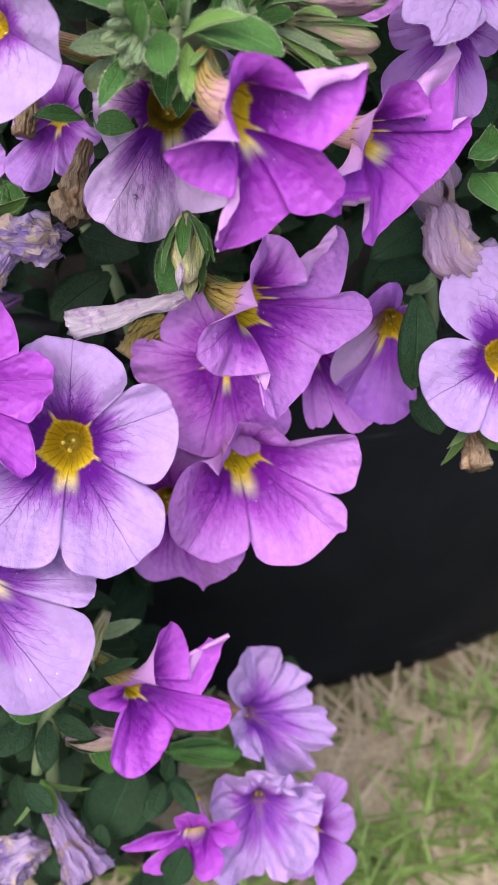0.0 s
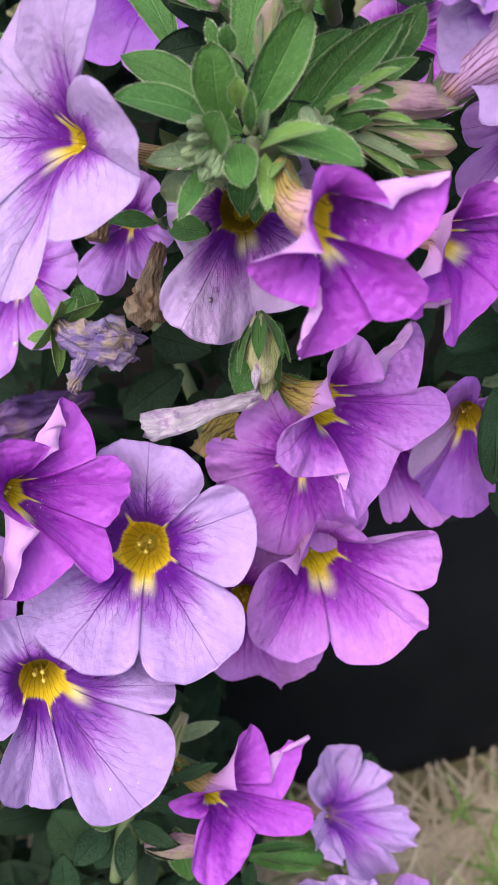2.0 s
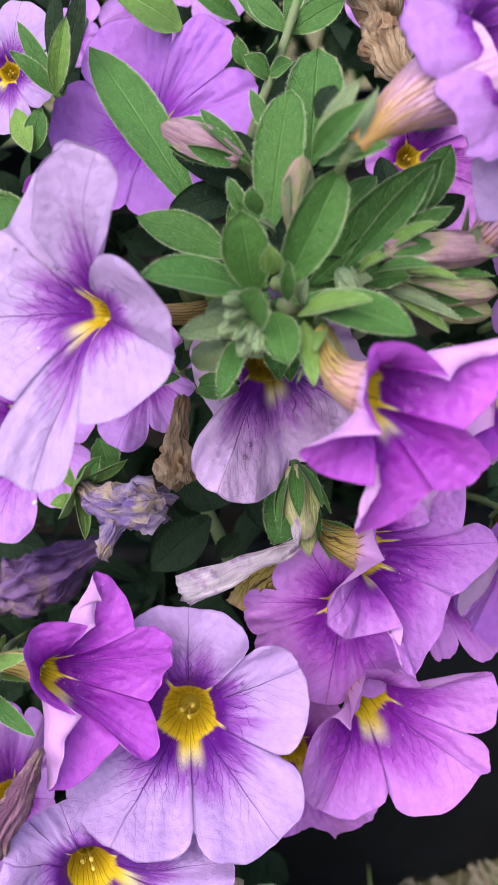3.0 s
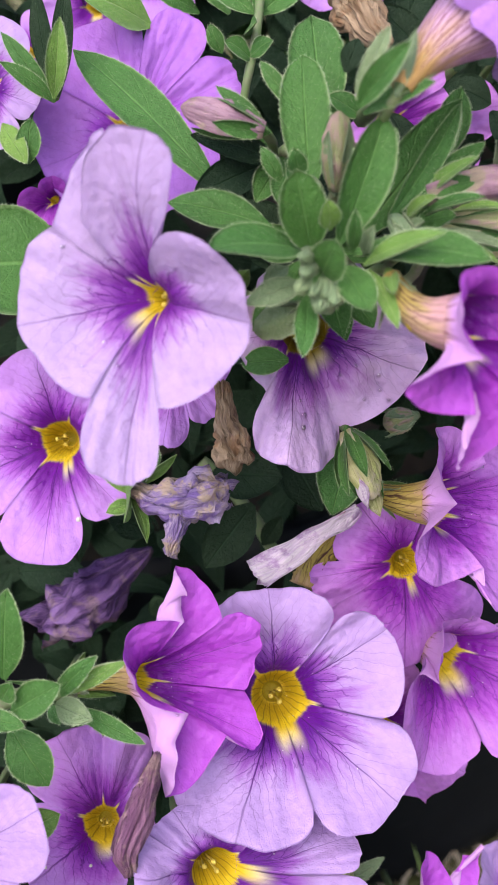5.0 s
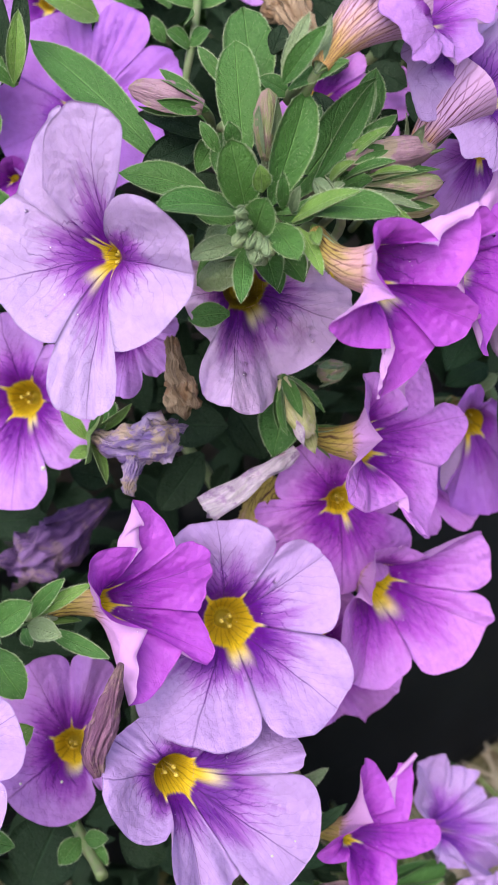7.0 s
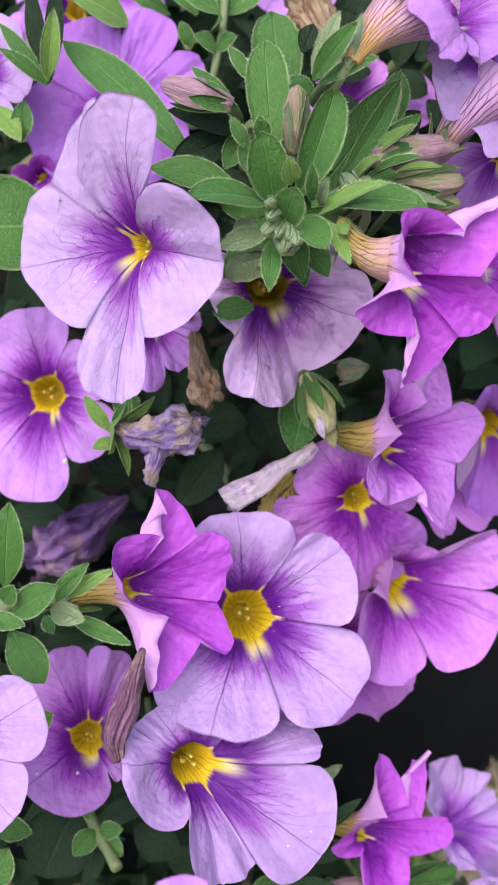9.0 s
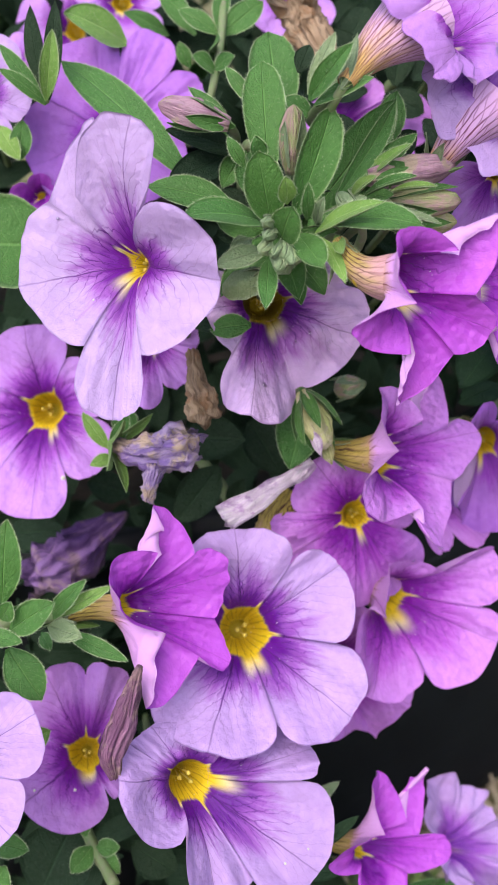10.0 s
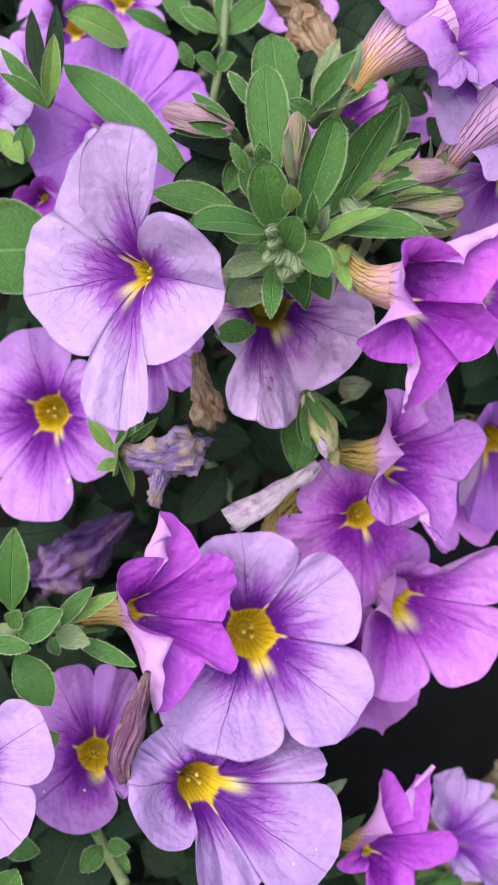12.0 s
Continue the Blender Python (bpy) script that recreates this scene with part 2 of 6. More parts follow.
def crumple_material(name, a, b, c, ribs=0.6):
    """Withered petal skin: long streaks and dark veins from base to mouth, blotches of a third colour."""
    k = Mat(name)
    p = k.local()
    u, v = k.uv()
    luck = k.math("MULTIPLY", k.luck(), 23.0)
    n1, n2 = k.noise(p, 240.0, 5.0, 0.65), k.noise(p, 620.0, 4.0, 0.6)
    streak = k.noise(k.n("CombineXYZ", [k.math("MULTIPLY", u, 16.0), k.math("MULTIPLY", v, 2.2), luck]), 1.0, 4.0, 0.6)
    fine = k.noise(k.n("CombineXYZ", [k.math("MULTIPLY", u, 46.0), k.math("MULTIPLY", v, 5.0), luck]), 1.0, 3.0, 0.6)
    col = k.mix(k.step(streak, 0.38, 0.62), a, b)
    col = k.mix(k.step(n1, 0.49, 0.62, 0.0, 0.85), col, c)
    col = k.mix(k.step(n2, 0.55, 0.75, 0.0, 0.35), col, [x * 0.55 for x in b])
    col = k.mix(k.step(fine, 0.30, 0.42, ribs, 0.0), col, [x * 0.35 for x in a])
    h = k.math("ADD", k.math("MULTIPLY", streak, 1.2), k.math("ADD", k.math("MULTIPLY", fine, 0.7), k.math("MULTIPLY", n2, 0.5)))
    return k.done(col, 0.7, h, 0.0011, 0.8, thin=0.1)


def plain_material(name, base, other, scale, rough=0.6, depth=0.0004, spec=0.4):
    k = Mat(name)
    n = k.noise(k.local(), scale, 5.0, 0.6)
    col = k.mix(k.step(n, 0.3, 0.75), base, other)
    return k.done(col, rough, n, depth, 0.5, spec=spec)


PALE = petal_material("petal_pale", (0.465, 0.305, 0.645), (0.12, 0.004, 0.27), 0.42, 0.72, 0.95)
MID = petal_material("petal_mid", (0.49, 0.235, 0.69), (0.15, 0.004, 0.29), 0.40, 0.80, 0.9, pucker=0.2)
DEEP = petal_material("petal_deep", (0.48, 0.092, 0.65), (0.17, 0.002, 0.30), 0.40, 1.0, 0.7, pucker=0.30)
VIOLET = petal_material("petal_violet", (0.41, 0.15, 0.65), (0.22, 0.03, 0.44), 0.22, 0.62, 0.35)
SPENT = petal_material("petal_spent", (0.7, 0.49, 0.82), (0.13, 0.008, 0.28), 0.40, 0.76, 0.85, 0.06, 0.30, 0.24)
ROSE = petal_material("petal_rose", (0.55, 0.22, 0.71), (0.20, 0.004, 0.34), 0.42, 0.90, 0.9, pucker=0.34)
LILAC = petal_material("petal_lilac", (0.49, 0.315, 0.68), (0.20, 0.03, 0.42), 0.34, 0.80, 0.35, pucker=0.24, star=0.15)
BLUSH = petal_material("petal_blush", (0.465, 0.33, 0.62), (0.15, 0.008, 0.29), 0.42, 0.74, 0.85, 0.0, 0.9, 0.19)
BACK_PALE = back_material("petal_back_pale", (0.57, 0.36, 0.70), (0.30, 0.11, 0.42), 0.35)
BACK_PINK = back_material("petal_back_pink", (0.60, 0.32, 0.70), (0.36, 0.09, 0.42), 0.4)
TUBE = tube_material("tube_veined", (0.36, 0.27, 0.08), (0.54, 0.30, 0.34), (0.08, 0.025, 0.02), 0.45, 1.1, 1.0, 21.0)
TUBE_OLIVE = tube_material("tube_olive", (0.34, 0.26, 0.06), (0.48, 0.30, 0.20), (0.06, 0.02, 0.012), 0.7, 1.3, 1.0)
TUBE_PINK = tube_material("tube_mauve", (0.50, 0.31, 0.10), (0.54, 0.32, 0.60), (0.15, 0.04, 0.05), 0.15, 0.75, 1.0, 30.0)
TUBE_MAUVE = tube_material("tube_dusky", (0.48, 0.28, 0.10), (0.52, 0.30, 0.58), (0.13, 0.025, 0.07), 0.1, 0.6, 1.0, 24.0)
THROAT = throat_material()
ANTHER = plain_material("anther", (0.66, 0.52, 0.10), (0.5, 0.36, 0.06), 1500)
LEAF = leaf_material("leaf_green", (0.040, 0.132, 0.024), (0.12, 0.26, 0.07), (0.22, 0.34, 0.14), 0.4, 0.35, 0.05)
LEAF_LIGHT = leaf_material("leaf_fresh", (0.12, 0.25, 0.05), (0.26, 0.40, 0.13), (0.28, 0.38, 0.18))
# leaf green taken near black, so the gaps' shade sits in the colour
LEAF_DEEP_SHADE = leaf_material("leaf_deep_shade", (0.012, 0.029, 0.015), (0.023, 0.05, 0.026), (0.024, 0.048, 0.028), 0.12, 0.12, 0.0)
# leaf green darkened for low and rim leaves; shade painted into the colour
LEAF_SHADE = leaf_material("leaf_painted_shade", (0.016, 0.044, 0.020), (0.034, 0.080, 0.036), (0.024, 0.062, 0.028), 0.2, 0.15, 0.0)
HAIRY = leaf_material("leaf_downy", (0.15, 0.23, 0.12), (0.23, 0.31, 0.18), (0.32, 0.38, 0.26))
STEM = plain_material("stem_downy", (0.12, 0.19, 0.07), (0.15, 0.16, 0.10), 700)
WILT_BLUE = crumple_material("wilt_blue", (0.38, 0.29, 0.46), (0.17, 0.10, 0.31), (0.46, 0.35, 0.24), 0.7)
WILT_PURPLE = crumple_material("wilt_purple", (0.17, 0.09, 0.26), (0.07, 0.028, 0.13), (0.23, 0.15, 0.20), 0.7)
WILT_MAUVE = crumple_material("wilt_mauve", (0.23, 0.11, 0.20), (0.13, 0.05, 0.12), (0.29, 0.19, 0.20), 0.6)
WILT_GREY = crumple_material("wilt_greyed", (0.40, 0.27, 0.44), (0.32, 0.20, 0.34), (0.38, 0.28, 0.28), 0.4)
WILT_BROWN = crumple_material("wilt_brown", (0.36, 0.26, 0.18), (0.20, 0.13, 0.08), (0.27, 0.15, 0.08), 0.75)
BUD_PALE = crumple_material("bud_cream", (0.52, 0.50, 0.27), (0.34, 0.37, 0.14), (0.55, 0.48, 0.38), 0.25)
BUD_ROSE = crumple_material("bud_rose", (0.40, 0.25, 0.33), (0.27, 0.15, 0.22), (0.34, 0.28, 0.20), 0.65)
BUD_GREEN = crumple_material("bud_green", (0.26, 0.30, 0.13), (0.38, 0.25, 0.25), (0.28, 0.30, 0.16), 0.4)
STRIP = crumple_material("petal_rolled", (0.68, 0.54, 0.74), (0.78, 0.69, 0.80), (0.40, 0.22, 0.50), 0.2)
WILT_LILAC = crumple_material("wilt_lilac", (0.22, 0.14, 0.30), (0.31, 0.22, 0.42), (0.22, 0.14, 0.13), 0.5)
scuffed = Mat("black_plastic")
spot = scuffed.noise(scuffed.local(), 60.0, 5.0, 0.6)
smear = scuffed.noise(scuffed.n("VectorMath", [scuffed.local(), (30.0, 30.0, 420.0)], operation="MULTIPLY"), 1.0, 4.0, 0.6)
dusty = scuffed.math("MULTIPLY", scuffed.step(smear, 0.60, 0.74), scuffed.step(scuffed.noise(scuffed.local(), 38.0, 2.0), 0.52, 0.66))
black = scuffed.mix(scuffed.step(spot, 0.3, 0.75), (0.0036, 0.0046, 0.0068), (0.0062, 0.0078, 0.0105))
POT = scuffed.done(scuffed.mix(scuffed.math("MULTIPLY", dusty, 0.5), black, (0.07, 0.075, 0.085)), 0.55, spot, 0.0003, 0.5, spec=0.13)
SOIL = plain_material("potting_soil", (0.02, 0.014, 0.01), (0.05, 0.034, 0.022), 90, 0.9, 0.004)
TURF = plain_material("turf", (0.16, 0.125, 0.075), (0.10, 0.12, 0.03), 28, 0.9, 0.004)
dew = Mat("dew")
bead = dew.n("BsdfGlossy", {"Color": (1, 1, 1, 1), "Roughness": 0.04})
clear = dew.n("BsdfTransparent", {"Color": (1, 1, 1, 1)})
dew.n("OutputMaterial", [dew.n("MixShader", [dew.n("Fresnel", {"IOR": 2.0}), clear, bead])])
WATER = dew.m
CHALK = plain_material("chalky_speck", (0.62, 0.62, 0.55), (0.5, 0.5, 0.42), 900)


# ---- builders ----
def mesh_from(name, verts, faces, uvs=None, mats=(), face_mat=None, mark=None, smooth=True, hard=0):
    me = bpy.data.meshes.new(name)
    me.from_pydata([tuple(v) for v in verts], [], faces)
    for layer, data in (("UVMap", uvs), ("mark", mark)):
        if data is not None:
            lay = me.uv_layers.new(name=layer)
            ids = np.empty(len(me.loops), dtype=np.int32)
            me.loops.foreach_get("vertex_index", ids)
            lay.data.foreach_set("uv", np.asarray(data, dtype=np.float32)[ids].ravel())
    for m in mats:
        me.materials.append(m)
    if face_mat is not None:
        me.polygons.foreach_set("material_index", np.asarray(face_mat, dtype=np.int32))
    soft = np.full(len(me.polygons), smooth)
    if hard:
        soft[-hard:] = False
    me.polygons.foreach_set("use_smooth", soft)
    me.update()
    return me


def part(name, me, parent, label=""):
    ob = new(name, me)
    ob.parent = parent
    if label:
        ob["label"] = label
    return ob


def thing(name, base, label, category, group="", kind=""):
    ob = new(name)
    ob.empty_display_size = 0.005
    ob.matrix_world = Matrix.Translation(base)
    return tagged(ob, label, category, group, kind)


def V(p):
    return Vector(p)


def sheet(grid, normals, thick, mats, marks=None, name="sheet", vs=None):
    """A thin closed leaf or petal from a grid [v][s] of points with their normals."""
    nv, ns = len(grid), len(grid[0])
    verts, uvs, mk, faces, fm = [], [], [], [], []
    for side in (0.5, -0.5):
        for i in range(nv):
            for j in range(ns):
                a = max(0.15, min(1, 4 * (1 - abs(2 * j / (ns - 1) - 1)) + 0.15, 0.15 + 0.4 * (nv - 1 - i)))
                verts.append(grid[i][j] + normals[i][j] * (thick * side * a))
                uvs.append((j / (ns - 1), vs[i] if vs else i / (nv - 1)))
                mk.append((marks[j] if marks else 0.0, 1.0 if marks and max(marks) > 0 else 0.0))
    off = nv * ns
    for i in range(nv - 1):
        for j in range(ns - 1):
            a, b, c, d = i * ns + j, i * ns + j + 1, (i + 1) * ns + j + 1, (i + 1) * ns + j
            faces.append((a, b, c, d)), fm.append(0)
            faces.append((off + d, off + c, off + b, off + a)), fm.append(1 if len(mats) > 1 else 0)
    rim = [(i, 0) for i in range(nv)] + [(nv - 1, j) for j in range(1, ns)] + [(i, ns - 1) for i in range(nv - 2, -1, -1)] + [(0, j) for j in range(ns - 2, 0, -1)]
    for (i, j), (p, q) in zip(rim, rim[1:] + rim[:1]):
        a, b = i * ns + j, p * ns + q
        faces.append((b, a, off + a, off + b)), fm.append(0)
    return mesh_from(name, verts, faces, uvs, mats, fm, mk, hard=len(rim))


def curve3(a, b, c, t):
    return a * (1 - t) ** 2 + b * (2 * t * (1 - t)) + c * t * t


def loft(path, radii, sides, mats, name, ridge=0.0, lobes=5, lump=0.0, seed=0.0, cap=True):
    """A tube along points with radii; ridge and lump shape its wall."""
    verts, uvs, faces = [], [], []
    n = len(path)
    prev = None
    for i, p in enumerate(path):
        t = (path[min(i + 1, n - 1)] - path[max(i - 1, 0)]).normalized()
        if prev is None:
            x = t.orthogonal().normalized()
        else:
            x = (prev - t * prev.dot(t)).normalized()
        prev = x
        y = t.cross(x)
        for j in range(sides + 1):
            a = 2 * math.pi * j / sides
            r = radii[i] * (1 + ridge * math.cos(lobes * a))
            if lump:
                q = V((math.cos(a) * 1.3, math.sin(a) * 1.3, 5.0 * i / n + seed))
                r *= 1 + lump * noise.noise(q * 1.7) + 0.6 * lump * noise.noise(q * 4.1)
            verts.append(p + (x * math.cos(a) + y * math.sin(a)) * r)
            uvs.append((j / sides, i / (n - 1)))
    w = sides + 1
    for i in range(n - 1):
        for j in range(sides):
            faces.append((i * w + j, i * w + j + 1, (i + 1) * w + j + 1, (i + 1) * w + j))
    if cap:
        verts += [path[0], path[-1]]
        uvs += [(0.5, 0), (0.5, 1)]
        for j in range(sides):
            faces.append((len(verts) - 2, j + 1, j))
            faces.append((len(verts) - 1, (n - 1) * w + j, (n - 1) * w + j + 1))
    return mesh_from(name, verts, faces, uvs, mats)


def leaf_mesh(base, tip, width, face, mat, bend=0.12, trough=0.25, shape=0.5, wave=0.03, thick=0.0005, nv=11, ns=9, name="leaf", blunt=0.75):
    """A leaf blade from base to tip, its upper side turned to face; shape: where it is widest."""
    base, tip, face = V(base), V(tip), V(face)
    ax = tip - base
    L = ax.length
    b = ax.cross(face).normalized()
    n = b.cross(ax).normalized()
    ctrl = (base + tip) / 2 + n * (bend * L)
    grid, norm = [], []
    ph = (base.x + tip.z) * 900
    for i in range(nv):
        v = i / (nv - 1)
        m = curve3(base, ctrl, tip, v)
        t = ((ctrl - base) * (1 - v) + (tip - ctrl) * v).normalized()
        nn = b.cross(t).normalized()
        e = math.log(0.5) / math.log(shape)
        w = width / 2 * max(0.03, math.sin(math.pi * min(1, max(0.0, v) ** e)) ** blunt)
        w = max(w, width * 0.08 * (1 - v))
        row, rn = [], []
        for j in range(ns):
            s = 2 * j / (ns - 1) - 1
            lift = trough * w * (abs(s) ** 1.5) + wave * width * math.sin(7 * v + ph + 2 * s) * abs(s)
            row.append(m + b * (w * s) + nn * lift)
            rn.append((nn - b * (trough * 1.3 * s)).normalized())
        grid.append(row), norm.append(rn)
    return sheet(grid, norm, thick, [mat], name=name)


def grid_normals(g, n):
    nv, ns = len(g), len(g[0])
    out, total = [], 0.0
    for i in range(nv):
        row = []
        for j in range(ns):
            a = g[i][min(j + 1, ns - 1)] - g[i][max(j - 1, 0)]
            b = g[min(i + 1, nv - 1)][j] - g[max(i - 1, 0)][j]
            c = a.cross(b)
            c = c.normalized() if c.length > 1e-14 else V(n)
            total += c.dot(n)
            row.append(c)
        out.append(row)
    if total < 0:
        out = [[-c for c in row] for row in out]
    return out


def flat(d, n):
    d = d - n * d.dot(n)
    return d.normalized() if d.length > 1e-7 else n.orthogonal().normalized()


def petal_mesh(C, n, r, left, tip, right, mouth, point, bulge, roll, marks, mats, seed, ruffle, twist=0.035, deep=1.0):
    """One lobe of the fused trumpet, from the throat ring to a rounded or pointed rim between its two notches.
    roll: how far its left and right margins curl over the face."""
    nv, ns = 26, 33
    dl, dm, dr = flat(left - C, n), flat(tip - C, n), flat(right - C, n)
    M = (left + right) / 2
    grid = []
    for i in range(nv):
        v = 1 - (1 - i / (nv - 1)) ** 1.35
        row = []
        for j in range(ns):
            s = 2 * j / (ns - 1) - 1
            th = s * math.pi / 2
            if point:
                sx = (1 - point) * math.sin(th) * (1 + bulge * math.cos(th)) + point * s
                g = (1 - point) * max(0.0, math.cos(th)) ** 0.85 + point * (1 - abs(s) ** 1.25)
                rim = M + (right - left) * (0.5 * sx) + (tip - M) * g
            else:
                # a round lobe: swings from notch to notch about the throat
                end = left if s < 0 else right
                k = abs(s)
                g = (1 - k ** 2.6) ** (1 / (1.15 + bulge)) - 0.025 * math.exp(-(s * 9) ** 2)
                da, db = (tip - C).normalized(), (end - C).normalized()
                k = k * (1 + 0.10 * (1 - k))
                rim = C + da.slerp(db, k, db).normalized() * ((tip - C).length * g + (end - C).length * (1 - g))
            rim += (tip - M).normalized() * (0.026 * r * noise.noise(V((s * 3.5, seed, 4.0))) * (1 - s ** 6))
            rim += (tip - M).normalized() * (0.012 * r * noise.noise(V((s * 11.0, seed, 9.0))) * (1 - s ** 6))
            d = (dl.lerp(dm, s + 1) if s < 0 else dm.lerp(dr, s)).normalized()
            R = C + d * (mouth * 0.86 * r) - n * (0.24 * r)
            B = (C + d * (mouth * 1.25 * r) + n * (0.015 * r)) * 0.62 + (C + (rim - C) * 0.42) * 0.38
            p = curve3(R, B, rim, v)
            edge = 1 - s ** 4
            w = ruffle * r * v * edge * noise.noise(V((s * 1.5 + seed, v * 2.0, seed * 1.7)))
            w += 0.4 * ruffle * r * v * edge * noise.noise(V((s * 4.5 + seed, v * 4.5, seed * 0.7)))
            w += twist * r * s * v * v * (1 - s ** 6) - 0.02 * r * math.exp(-(s * 9) ** 2) * v * (1 - v * 0.5)
            row.append(p + n * w)
        grid.append(row)
    norm = grid_normals(grid, n)
    if roll[0] or roll[1]:
        start = 0.72
        k0 = next(i for i in range(nv) if 1 - (1 - i / (nv - 1)) ** 1.35 >= start)
        for j in range(ns):
            s = 2 * j / (ns - 1) - 1
            amount = (roll[0] if s < 0 else roll[1]) * min(1.0, abs(s) * 2.2)
            if not amount:
                continue
            o, nn = grid[k0][j], norm[k0][j]
            for i in range(k0 + 1, nv):
                d = grid[i][j] - o
                a = amount * 2.6 * (i - k0) / (nv - 1 - k0)
                grid[i][j] = o + d * (math.cos(a) * 0.9 + 0.1) + nn * (d.length * math.sin(a) * 0.7 + 0.0004)
    # the wall of the funnel below the ring
    vs = [1 - (1 - i / (nv - 1)) ** 1.35 for i in range(nv)]
    for k, (wide, down) in enumerate(((0.80, 0.30), (0.69, 0.37), (0.55, 0.44), (0.40, 0.50))):
        row = []
        for j in range(ns):
            s = 2 * j / (ns - 1) - 1
            d = (dl.lerp(dm, s + 1) if s < 0 else dm.lerp(dr, s)).normalized()
            row.append(C + d * (mouth * wide * r) - n * ((0.24 + (down - 0.24) * deep) * r))
        grid.insert(0, row)
        vs.insert(0, -0.08 * (k + 1))
    norm = grid_normals(grid, n)
    return sheet(grid, norm, 0.00022, mats, marks, name="petal", vs=vs)


PETAL = {"pale": (PALE, BACK_PALE), "mid": (MID, BACK_PALE), "deep": (DEEP, BACK_PINK), "violet": (VIOLET, BACK_PALE), "spent": (SPENT, BACK_PALE), "blush": (BLUSH, BACK_PALE), "rose": (ROSE, BACK_PINK), "lilac": (LILAC, BACK_PALE)}
FLOWER_LABEL = {
    "pale": "pale lavender trumpet flower with violet heart and yellow throat",
    "rose": "rosy lilac trumpet flower with magenta heart and yellow throat",
    "blush": "blush-white trumpet flower turned aside, with violet heart",
    "lilac": "ruffled bluish lilac flower low over the pot",
    "mid": "lilac trumpet flower with purple heart and yellow throat",
    "deep": "bright magenta-violet star-shaped flower with folded petal edges",
    "violet": "even violet trumpet flower half hidden among leaves",
    "spent": "fading greyish lavender flower with damp veined lip",
}
count = [0]


HAIR = plain_material("plant_hair", (0.38, 0.46, 0.30), (0.30, 0.38, 0.23), 900)


def fuzz(me, rnd, n, length, nv=11, ns=9):
    """Fine hairs standing out from the margins and veins of a leaf."""
    verts, faces = [], []
    vs, uv = me.vertices, nv * ns
    for _ in range(n):
        i = rnd.randrange(1, nv - 1)
        side = rnd.random()
        j = 0 if side < 0.4 else ns - 1 if side < 0.8 else rnd.randrange(ns)
        a, b = vs[i * ns + j].co, vs[(i + 1) * ns + j].co
        p = a.lerp(b, rnd.random())
        mid = vs[i * ns + ns // 2].co
        out = (p - mid)
        nrm = (vs[i * ns + ns // 2].co - vs[uv + i * ns + ns // 2].co).normalized()
        d = (out.normalized() if 0 == j or j == ns - 1 else V((0, 0, 0))) + nrm * rnd.uniform(-0.2, 0.7) + V((rnd.gauss(0, 0.3), rnd.gauss(0, 0.3), rnd.gauss(0, 0.3)))
        d = d.normalized() * length * rnd.uniform(0.5, 1.2)
        w = (b - a).normalized() * 0.000016
        k = len(verts)
        verts.extend([p - w, p + w, p + d])
        faces.append((k, k + 1, k + 2))
    return mesh_from("hairs", verts, faces, mats=[HAIR])


